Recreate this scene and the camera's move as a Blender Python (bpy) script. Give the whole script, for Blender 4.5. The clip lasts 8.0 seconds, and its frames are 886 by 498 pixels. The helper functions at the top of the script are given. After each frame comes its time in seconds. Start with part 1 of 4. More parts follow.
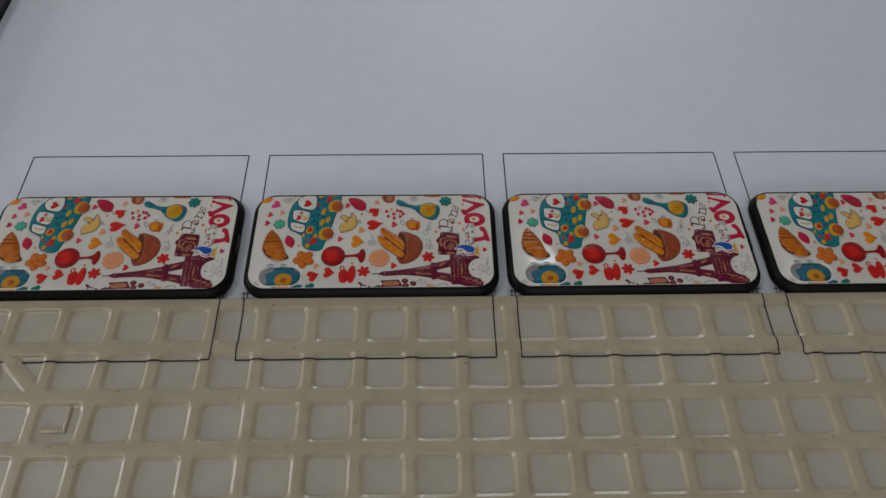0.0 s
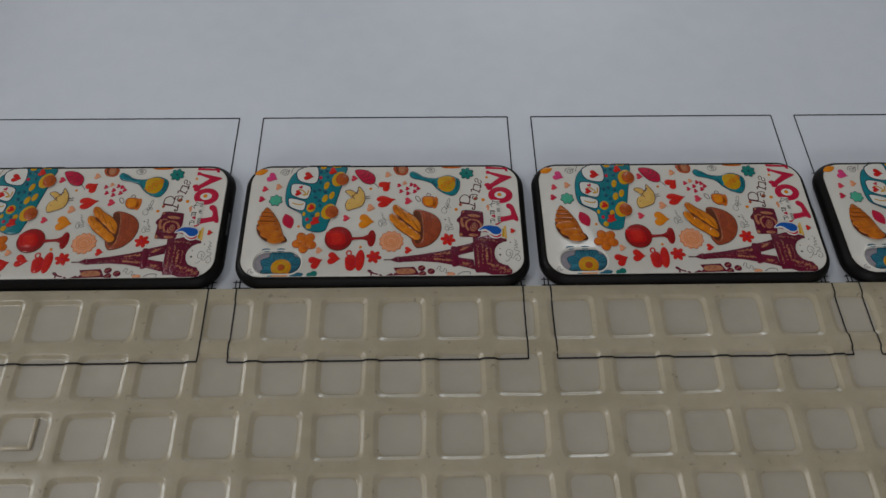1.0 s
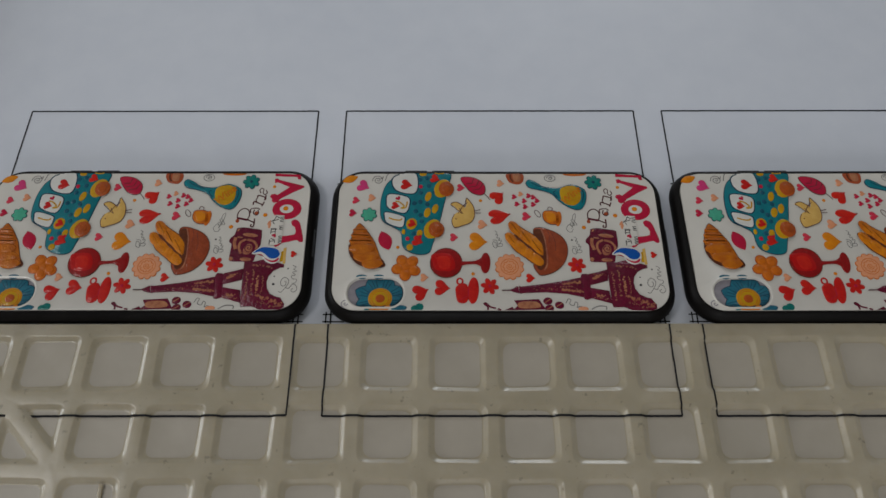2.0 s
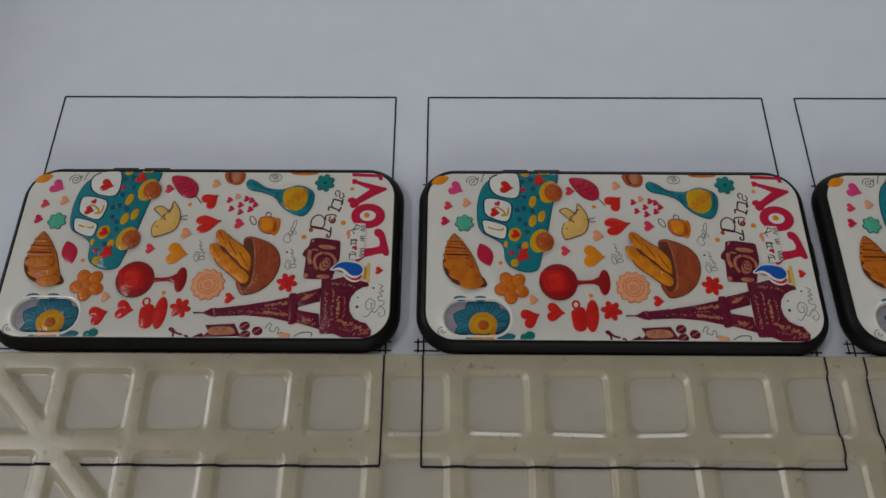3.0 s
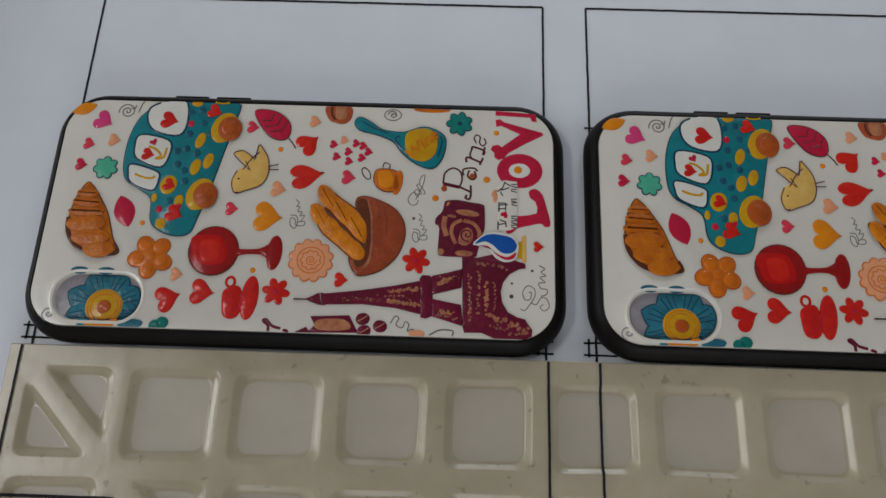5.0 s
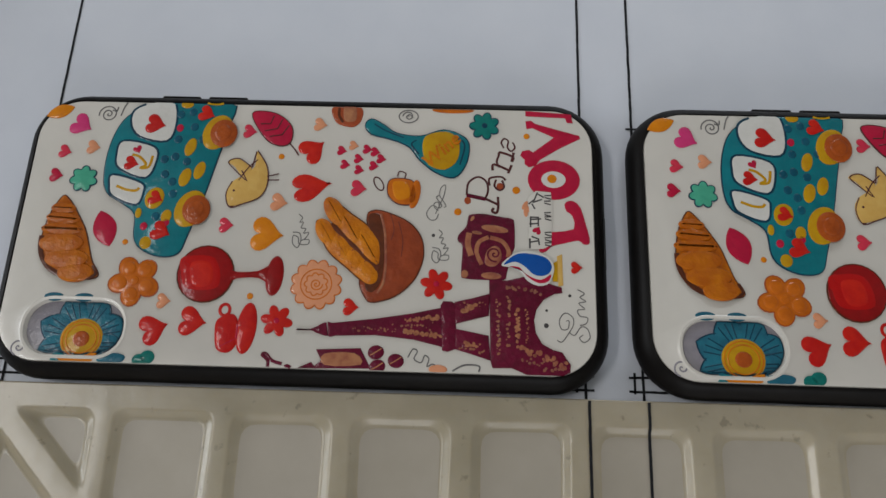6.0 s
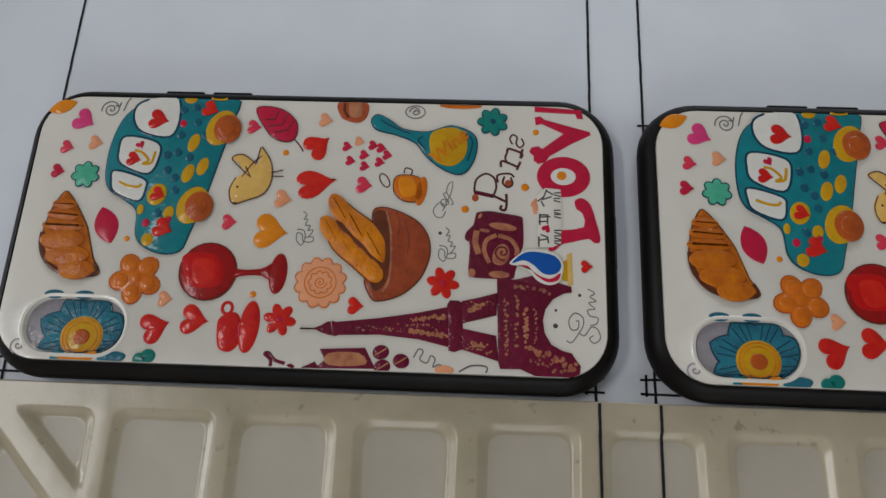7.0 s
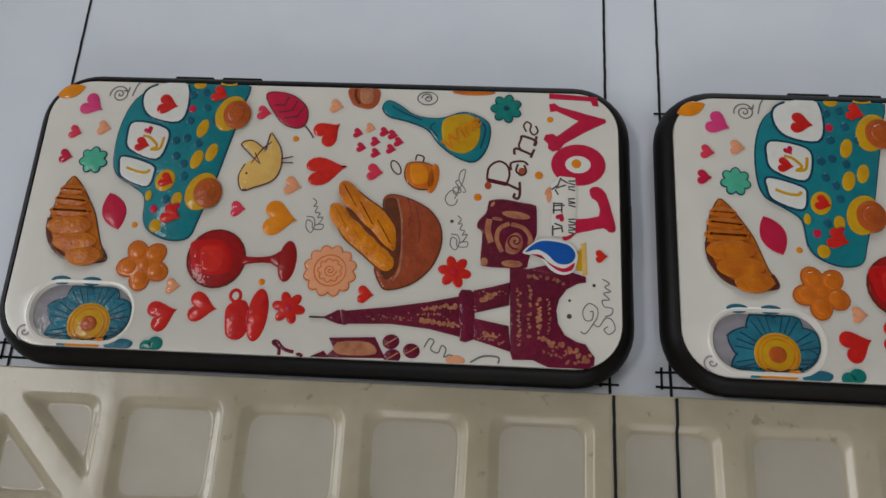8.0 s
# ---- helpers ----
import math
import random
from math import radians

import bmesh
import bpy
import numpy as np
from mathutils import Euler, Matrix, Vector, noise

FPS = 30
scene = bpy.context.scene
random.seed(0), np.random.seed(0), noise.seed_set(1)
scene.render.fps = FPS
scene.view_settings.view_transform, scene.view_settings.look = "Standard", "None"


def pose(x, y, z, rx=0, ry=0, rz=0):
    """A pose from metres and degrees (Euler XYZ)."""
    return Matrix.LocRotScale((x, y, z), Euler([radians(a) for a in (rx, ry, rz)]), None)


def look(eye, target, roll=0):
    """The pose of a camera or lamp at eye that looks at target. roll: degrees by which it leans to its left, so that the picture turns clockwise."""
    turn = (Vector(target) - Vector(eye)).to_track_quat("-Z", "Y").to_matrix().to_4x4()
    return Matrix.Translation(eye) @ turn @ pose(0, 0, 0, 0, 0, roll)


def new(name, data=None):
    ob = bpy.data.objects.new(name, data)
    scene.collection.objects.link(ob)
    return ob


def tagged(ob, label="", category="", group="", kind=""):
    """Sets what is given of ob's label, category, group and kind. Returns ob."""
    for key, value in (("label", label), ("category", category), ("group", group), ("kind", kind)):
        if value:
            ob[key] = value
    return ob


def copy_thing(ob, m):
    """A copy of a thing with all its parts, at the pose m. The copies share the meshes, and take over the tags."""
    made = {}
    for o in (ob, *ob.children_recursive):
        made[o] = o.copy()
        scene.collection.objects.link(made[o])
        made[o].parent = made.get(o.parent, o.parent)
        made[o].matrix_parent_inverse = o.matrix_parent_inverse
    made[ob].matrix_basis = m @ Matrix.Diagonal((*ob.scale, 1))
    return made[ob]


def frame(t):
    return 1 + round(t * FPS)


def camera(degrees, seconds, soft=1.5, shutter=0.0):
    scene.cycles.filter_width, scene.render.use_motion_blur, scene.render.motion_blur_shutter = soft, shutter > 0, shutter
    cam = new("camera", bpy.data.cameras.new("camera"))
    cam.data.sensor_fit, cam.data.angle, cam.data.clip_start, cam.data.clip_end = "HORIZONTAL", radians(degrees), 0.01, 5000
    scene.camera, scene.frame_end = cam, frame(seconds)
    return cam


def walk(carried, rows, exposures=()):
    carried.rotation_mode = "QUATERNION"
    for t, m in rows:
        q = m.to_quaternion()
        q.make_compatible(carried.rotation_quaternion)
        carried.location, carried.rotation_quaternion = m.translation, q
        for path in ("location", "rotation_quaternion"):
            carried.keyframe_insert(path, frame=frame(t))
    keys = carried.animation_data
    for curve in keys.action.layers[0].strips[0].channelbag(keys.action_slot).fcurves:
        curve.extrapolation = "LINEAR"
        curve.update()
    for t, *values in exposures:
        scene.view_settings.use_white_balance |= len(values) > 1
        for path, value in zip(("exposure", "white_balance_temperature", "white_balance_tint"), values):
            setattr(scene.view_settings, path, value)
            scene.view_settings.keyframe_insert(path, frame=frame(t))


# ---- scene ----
# ---------------------------------------------------------------- camera
cam = camera(61.46, 8.0, soft=1.5)
PATH = [
    (0.0, pose(0.2657, -0.2332, 0.3718, 36.01, -0.50, -1.02)),
    (0.5, pose(0.2648, -0.2108, 0.3593, 34.60, -0.27, -1.17)),
    (1.0, pose(0.2540, -0.1826, 0.3346, 31.78, -0.72, -1.09)),
    (1.5, pose(0.2275, -0.1520, 0.3193, 30.38, -0.12, -0.01)),
    (2.0, pose(0.2069, -0.1223, 0.2970, 28.32, 0.09, -0.01)),
    (2.2, pose(0.1962, -0.1127, 0.2885, 27.45, 0.28, 0.27)),
    (3.5, pose(0.1569, -0.0674, 0.2492, 23.99, 0.29, 0.49)),
    (4.0, pose(0.1473, -0.0557, 0.2339, 21.76, 0.01, 0.74)),
    (4.5, pose(0.1351, -0.0470, 0.2235, 20.95, 0.07, 1.27)),
    (5.0, pose(0.1176, -0.0374, 0.2061, 18.65, 0.27, 1.95)),
    (5.2, pose(0.1130, -0.0320, 0.2015, 18.30, 0.27, 1.90)),
    (6.5, pose(0.1136, -0.0208, 0.1787, 17.73, 1.58, 2.00)),
    (7.0, pose(0.1138, -0.0214, 0.1795, 18.04, 1.63, 2.33)),
    (7.5, pose(0.1164, -0.0221, 0.1774, 17.31, 0.75, 2.22)),
    (8.0, pose(0.1131, -0.0222, 0.1759, 17.77, 2.17, 2.94)),
]
walk(cam, PATH, [(0.0, 0.0), (2.0, 0.03), (3.5, 0.04), (5.0, 0.19), (8.0, 0.31)])

# ---------------------------------------------------------------- light
world = bpy.data.worlds.new("world")
scene.world = world
world.use_nodes = True
wn = world.node_tree.nodes
sky = wn.new("ShaderNodeTexSky")
sky.sky_type = "NISHITA"
sky.sun_disc = False
sky.sun_elevation, sky.sun_rotation = radians(40), radians(-70)
wn["Background"].inputs["Strength"].default_value = 0.1
world.node_tree.links.new(sky.outputs[0], wn["Background"].inputs["Color"])


# No source is seen: these lamps are added to suit the shading and streaks.
def added_area_light(name, eye, target, w, h, watts, colour):
    data = bpy.data.lights.new(name, "AREA")
    data.shape, data.size, data.size_y, data.energy, data.color = "RECTANGLE", w, h, watts, colour
    ob = new(name, data)
    ob.matrix_world = look(eye, target)
    return ob


added_area_light("added_area_light", (-3.53, 0.5, 0.95), (1, 0.5, 0.55), 2.2, 1.2, 42, (0.93, 0.97, 1.0))
# Small strong lamp added for bright streaks along the near cell walls.
added_area_light("added_area_light", (0.7, 2.43, 0.95), (0.7, 0, 0.6), 1.0, 0.45, 15, (0.93, 0.97, 1.0))
# Low front lamp added to brighten the cell walls that face it.
added_area_light("added_area_light", (0.4, -2.43, 0.95), (0.4, 0, 0.6), 1.8, 1.1, 22, (0.98, 0.98, 1.0))
# High left lamp added so the cases shade the bed on their right.
added_area_light("added_ceiling_light", (-2.0, 0.1, 3.16), (-2.0, 0.1, 0), 0.6, 1.2, 26, (1.0, 0.99, 0.98))


# ---------------------------------------------------------------- materials
def material(name, a, b, scale=200.0, rough=0.5, metal=0.0, bump=0.0, bump_scale=900.0, coat=0.0, speck=0.0, stain=0.0, detail=4.0, spec=0.5):
    """Two-colour noise at two scales, fine relief, optional clear coat, specks and stains."""
    m = bpy.data.materials.new(name)
    m.use_nodes = True
    nt = m.node_tree
    n, l = nt.nodes, nt.links
    bsdf = n["Principled BSDF"]
    co = n.new("ShaderNodeTexCoord")
    fine = n.new("ShaderNodeTexNoise")
    fine.inputs["Scale"].default_value = scale
    fine.inputs["Detail"].default_value = detail
    wide = n.new("ShaderNodeTexNoise")
    wide.inputs["Scale"].default_value = scale / 9
    for t in (fine, wide):
        l.new(co.outputs["Object"], t.inputs["Vector"])
    add = n.new("ShaderNodeMath")
    add.operation = "ADD"
    l.new(fine.outputs[0], add.inputs[0])
    l.new(wide.outputs[0], add.inputs[1])
    ramp = n.new("ShaderNodeMapRange")
    ramp.inputs["From Min"].default_value, ramp.inputs["From Max"].default_value = 0.75, 1.25
    l.new(add.outputs[0], ramp.inputs["Value"])
    mix = n.new("ShaderNodeMix")
    mix.data_type = "RGBA"
    mix.inputs["A"].default_value, mix.inputs["B"].default_value = (*a, 1), (*b, 1)
    l.new(ramp.outputs[0], mix.inputs["Factor"])
    out = mix.outputs["Result"]
    if speck or stain:
        for amount, sc, lo, hi, dark in ((speck, 330.0, 0.65, 0.73, (0.12, 0.1, 0.07)), (stain, 28.0, 0.52, 0.75, (0.2, 0.17, 0.1))):
            if not amount:
                continue
            t = n.new("ShaderNodeTexNoise")
            t.inputs["Scale"].default_value = sc
            t.inputs["Detail"].default_value = 6
            l.new(co.outputs["Object"], t.inputs["Vector"])
            r = n.new("ShaderNodeMapRange")
            r.inputs["From Min"].default_value, r.inputs["From Max"].default_value = lo, hi
            r.inputs["To Max"].default_value = amount
            l.new(t.outputs[0], r.inputs["Value"])
            mm = n.new("ShaderNodeMix")
            mm.data_type = "RGBA"
            mm.inputs["B"].default_value = (*dark, 1)
            l.new(r.outputs[0], mm.inputs["Factor"])
            l.new(out, mm.inputs["A"])
            out = mm.outputs["Result"]
    l.new(out, bsdf.inputs["Base Color"])
    bsdf.inputs["Roughness"].default_value = rough
    bsdf.inputs["Specular IOR Level"].default_value = spec
    bsdf.inputs["Metallic"].default_value = metal
    bsdf.inputs["Coat Weight"].default_value = coat
    bsdf.inputs["Coat Roughness"].default_value = 0.06
    if bump:
        t = n.new("ShaderNodeTexNoise")
        t.inputs["Scale"].default_value = bump_scale
        t.inputs["Detail"].default_value = 3
        l.new(co.outputs["Object"], t.inputs["Vector"])
        bp = n.new("ShaderNodeBump")
        bp.inputs["Strength"].default_value = bump
        bp.inputs["Distance"].default_value = 0.0006
        l.new(t.outputs[0], bp.inputs["Height"])
        l.new(bp.outputs[0], bsdf.inputs["Normal"])
        if coat:
            l.new(bp.outputs[0], bsdf.inputs["Coat Normal"])
    return m


def ink(name, a, b=None, scale=500.0, bump=0.17):
    b = b or tuple(c * 0.72 for c in a)
    a, b = (tuple(max(0.003, sum(k) / 3 + (c - sum(k) / 3) * 1.1) * 0.78 for c in k) for k in (a, b))
    return material(name, a, b, scale, 0.42, bump=bump, bump_scale=700.0, coat=0.3, spec=0.1)


M_SHEET = material("white_bed_film", (0.52, 0.54, 0.595), (0.555, 0.572, 0.622), 60.0, 0.55, bump=0.04, bump_scale=1500.0, spec=0.35)
M_LINE = material("black_printed_line", (0.012, 0.012, 0.014), (0.018, 0.018, 0.02), 900.0, 0.8, spec=0.1)
M_RIB = material("cream_plastic", (0.378, 0.328, 0.243), (0.326, 0.282, 0.202), 110.0, 0.27, bump=0.16, bump_scale=220.0, speck=0.45, stain=0.3)
M_RIB_BSDF = M_RIB.node_tree.nodes["Principled BSDF"]
M_RIB_BSDF.inputs["Subsurface Weight"].default_value = 0.5
M_RIB_BSDF.inputs["Subsurface Radius"].default_value = (1.0, 0.85, 0.6)
M_RIB_BSDF.inputs["Subsurface Scale"].default_value = 0.0016
M_CELL = material("cream_plastic_thin_floor", (0.355, 0.314, 0.258), (0.32, 0.284, 0.231), 90.0, 0.42, bump=0.12, bump_scale=200.0, stain=0.15)
M_SHELL = material("black_soft_plastic", (0.0035, 0.0028, 0.0026), (0.006, 0.005, 0.0045), 700.0, 0.45, bump=0.05, spec=0.08)
M_PLATE = material("ivory_printed_plate", (0.545, 0.512, 0.462), (0.515, 0.485, 0.438), 130.0, 0.33, bump=0.05, bump_scale=600.0, coat=0.15, spec=0.55)
M_WALL = material("painted_wall", (0.55, 0.55, 0.53), (0.6, 0.6, 0.58), 4.0, 0.8, bump=0.1)
M_FLOOR = material("grey_floor", (0.25, 0.25, 0.25), (0.32, 0.31, 0.3), 5.0, 0.6)
M_RAIL = material("black_painted_metal", (0.012, 0.012, 0.014), (0.022, 0.022, 0.024), 120.0, 0.45)
M_STEEL = material("grey_machine_paint", (0.32, 0.33, 0.35), (0.38, 0.39, 0.4), 20.0, 0.5)
M_FRAME = material("white_window_paint", (0.75, 0.75, 0.73), (0.7, 0.7, 0.69), 30.0, 0.5)

I_WINE = ink("wine_ink", (0.30, 0.012, 0.014), (0.22, 0.008, 0.01))
I_TYRE = ink("rust_ink", (0.45, 0.10, 0.025), (0.31, 0.065, 0.018), 350.0, 0.5)
I_CLARET = ink("claret_ink", (0.47, 0.016, 0.014), (0.40, 0.012, 0.012))
I_RED = ink("red_ink", (0.58, 0.035, 0.025), (0.45, 0.02, 0.02))
I_CRIM = ink("crimson_ink", (0.50, 0.025, 0.06), (0.40, 0.02, 0.05))
I_PINK = ink("pink_ink", (0.62, 0.07, 0.20), (0.55, 0.05, 0.16))
I_ROSE = ink("rose_ink", (0.62, 0.06, 0.09), (0.55, 0.04, 0.08))
I_PEACH = ink("peach_ink", (0.72, 0.33, 0.19), (0.64, 0.27, 0.15))
I_ORANGE = ink("orange_ink", (0.70, 0.25, 0.03), (0.60, 0.19, 0.025))
I_DEEP = ink("deep_orange_ink", (0.62, 0.17, 0.03), (0.45, 0.11, 0.02))
I_BREAD = ink("bread_ink", (0.68, 0.235, 0.018), (0.42, 0.11, 0.01), 260.0, 0.6)
I_CRUST = ink("dark_crust_ink", (0.13, 0.035, 0.015), (0.07, 0.02, 0.01))
I_BROWN = ink("brown_ink", (0.37, 0.082, 0.035), (0.25, 0.05, 0.022), 300.0, 0.5)
I_BROWNLINE = ink("dark_brown_ink", (0.10, 0.03, 0.03), (0.07, 0.02, 0.02))
I_TEAL = ink("teal_ink", (0.008, 0.19, 0.22), (0.006, 0.14, 0.17), 300.0)
I_TEALMID = ink("mid_teal_ink", (0.006, 0.10, 0.15), (0.006, 0.07, 0.11))
I_TEALDARK = ink("dark_teal_ink", (0.004, 0.05, 0.09), (0.006, 0.035, 0.06))
I_BLUEGREY = ink("petal_blue_ink", (0.03, 0.17, 0.23), (0.02, 0.09, 0.14), 300.0, 0.5)
I_GREEN = ink("green_ink", (0.10, 0.42, 0.28), (0.07, 0.33, 0.22))
I_TEALGREEN = ink("sea_green_ink", (0.015, 0.20, 0.17), (0.01, 0.14, 0.12))
I_YELLOW = ink("ochre_ink", (0.55, 0.32, 0.025), (0.48, 0.24, 0.02))
I_BIRD = ink("bird_yellow_ink", (0.68, 0.44, 0.15), (0.60, 0.36, 0.11))
I_PURPLE = ink("plum_ink", (0.14, 0.006, 0.03), (0.085, 0.004, 0.018), 500.0, 0.5)
I_GOLD = ink("sand_ink", (0.46, 0.21, 0.11), (0.28, 0.09, 0.06), 600.0)
I_FLECK = ink("fleck_ink", (0.36, 0.16, 0.09), (0.22, 0.08, 0.06), 600.0)
I_DARK = ink("dark_grey_ink", (0.06, 0.055, 0.055), (0.10, 0.09, 0.09))
I_PENCIL = ink("grey_pen_ink", (0.13, 0.12, 0.12), (0.2, 0.19, 0.18))
I_WHITE = ink("white_ink", (0.72, 0.70, 0.66), (0.66, 0.64, 0.6))
I_GREY = ink("lilac_grey_ink", (0.33, 0.31, 0.33), (0.24, 0.22, 0.26), 300.0, 0.3)
I_BLUE = ink("blue_ink", (0.01, 0.09, 0.36), (0.012, 0.08, 0.32))


# ---------------------------------------------------------------- building tools
def finish(name, bm, mat, parent=None, label="", smooth=True):
    me = bpy.data.meshes.new(name)
    bm.to_mesh(me)
    bm.free()
    for m in (mat if isinstance(mat, (list, tuple)) else (mat,)):
        me.materials.append(m)
    if smooth:
        for p in me.polygons:
            p.use_smooth = True
        me.set_sharp_from_angle(angle=radians(40))
    ob = new(name, me)
    if parent is not None:
        ob.parent = parent
    if label:
        tagged(ob, label)
    return ob


def part(name, bm, mat, parent, label="", smooth=True):
    return finish(name, bm, mat, parent, label, smooth)


def add_box(bm, x0, x1, y0, y1, z0, z1, bevel=0.0):
    r = bmesh.ops.create_cube(bm, size=1.0)
    for v in r["verts"]:
        v.co = Vector(((x0 + x1) / 2 + v.co.x * (x1 - x0), (y0 + y1) / 2 + v.co.y * (y1 - y0), (z0 + z1) / 2 + v.co.z * (z1 - z0)))
    if bevel:
        es = list({e for v in r["verts"] for e in v.link_edges})
        bmesh.ops.bevel(bm, geom=es, offset=bevel, segments=3, affect="EDGES", profile=0.5)


def structure(name, boxes, mat, label, bevel=0.0):
    bm = bmesh.new()
    for b in boxes:
        add_box(bm, *b, bevel=bevel)
    return tagged(finish(name, bm, mat, smooth=bevel > 0), label, name.split("_")[0], kind="structure")


def rounded_rect(x0, x1, y0, y1, r, steps=6):
    """Corner points of a rectangle with round corners, counter-clockwise."""
    out = []
    for cx, cy, a0 in ((x1 - r, y1 - r, 0), (x0 + r, y1 - r, 90), (x0 + r, y0 + r, 180), (x1 - r, y0 + r, 270)):
        for i in range(steps + 1):
            a = radians(a0 + 90 * i / steps)
            out.append((cx + r * math.cos(a), cy + r * math.sin(a)))
    return out


def bridge(bm, a, b, mat=0):
    for i in range(len(a)):
        f = bm.faces.new((a[i], a[(i + 1) % len(a)], b[(i + 1) % len(a)], b[i]))
        f.material_index = mat


def ring(bm, pts, z):
    return [bm.verts.new((x, y, z)) for x, y in pts]


# ---------------------------------------------------------------- room
# Unseen room; its window openings and frames are added to suit the lamps.
structure("floor", [(-3.8, 2.9, -2.7, 2.7, -0.9, -0.8)], M_FLOOR, "plain grey workshop floor under the machine")
structure("ceiling", [(-3.8, 2.9, -2.7, 2.7, 3.2, 3.3)], M_WALL, "plain pale ceiling of the workshop")
structure("wall_east", [(2.7, 2.9, -2.7, 2.7, -0.8, 3.2)], M_WALL, "plain pale painted wall")
structure("wall_south", [(-3.8, 2.7, -2.7, -2.5, -0.8, 0.35), (-3.8, 2.7, -2.7, -2.5, 1.55, 3.2),
                         (-3.8, -0.6, -2.7, -2.5, 0.35, 1.55), (1.4, 2.7, -2.7, -2.5, 0.35, 1.55)], M_WALL, "unseen pale painted wall with an added window opening")
structure("wall_west", [(-3.8, -3.6, -2.5, 2.7, -0.8, 0.35), (-3.8, -3.6, -2.5, 2.7, 1.55, 3.2),
                        (-3.8, -3.6, -2.5, -0.6, 0.35, 1.55), (-3.8, -3.6, 1.6, 2.7, 0.35, 1.55)], M_WALL, "unseen pale painted wall with an added window opening")
structure("wall_north", [(-3.6, 2.7, 2.5, 2.7, -0.8, 0.35), (-3.6, 2.7, 2.5, 2.7, 1.55, 3.2),
                         (-3.6, -0.4, 2.5, 2.7, 0.35, 1.55), (1.6, 2.7, 2.5, 2.7, 0.35, 1.55)], M_WALL, "unseen pale painted wall with an added window opening")
w1 = structure("window_1", [(-3.72, -3.66, -0.6, 1.6, 0.35, 0.41), (-3.72, -3.66, -0.6, 1.6, 1.49, 1.55), (-3.72, -3.66, -0.6, -0.54, 0.41, 1.49),
                            (-3.72, -3.66, 1.54, 1.6, 0.41, 1.49), (-3.72, -3.66, 0.47, 0.53, 0.41, 1.49)], M_FRAME, "unseen white window frame added behind an area light")
w2 = structure("window_2", [(-0.4, 1.6, 2.56, 2.62, 0.35, 0.41), (-0.4, 1.6, 2.56, 2.62, 1.49, 1.55), (-0.4, -0.34, 2.56, 2.62, 0.41, 1.49),
                            (1.54, 1.6, 2.56, 2.62, 0.41, 1.49), (0.57, 0.63, 2.56, 2.62, 0.41, 1.49)], M_FRAME, "unseen white window frame added behind an area light")

w3 = structure("window_3", [(-0.6, 1.4, -2.62, -2.56, 0.35, 0.41), (-0.6, 1.4, -2.62, -2.56, 1.49, 1.55), (-0.6, -0.54, -2.62, -2.56, 0.41, 1.49),
                            (1.34, 1.4, -2.62, -2.56, 0.41, 1.49), (0.37, 0.43, -2.62, -2.56, 0.41, 1.49)], M_FRAME, "unseen white window frame added behind an area light")

# ---------------------------------------------------------------- machine bed
bm = bmesh.new()
add_box(bm, -0.16, 1.05, -0.62, 0.62, -0.8, -0.03, 0.01)
tagged(finish("machine_table", bm, M_STEEL), "grey painted machine table carrying the white bed", "table")

bm = bmesh.new()
add_box(bm, -0.0705, 0.98, -0.55, 0.56, -0.029, 0.0, 0.0006)
bed = tagged(finish("printing_bed", bm, M_SHEET), "matt bluish-white film-covered flat printing bed with thin black outlines", "bed")

bm = bmesh.new()
add_box(bm, -0.15, -0.0725, -0.5, 0.56, -0.029, 0.018, 0.004)
tagged(finish("side_rail", bm, M_RAIL), "black metal rail along the edge of the white bed", "rail")

# ---------------------------------------------------------------- ribbed tray
PITCH, WIDE = 0.158, 0.1440          # outline spacing and length
Y_BACK, Y_FRONT = 0.1165, -0.0399    # outline back and front
TOP, DEEP = 0.0045, 0.0032           # tray rib height, cell floor height
CX, CY, CW, CH = 0.0282, 0.0290, 0.0237, 0.0237
X0, Y0 = 0.0032, -0.0062             # first cell's corner
TRAY_X0, TRAY_Y1 = -0.0034, -0.0004
COLS, ROWS_N = 24, 12


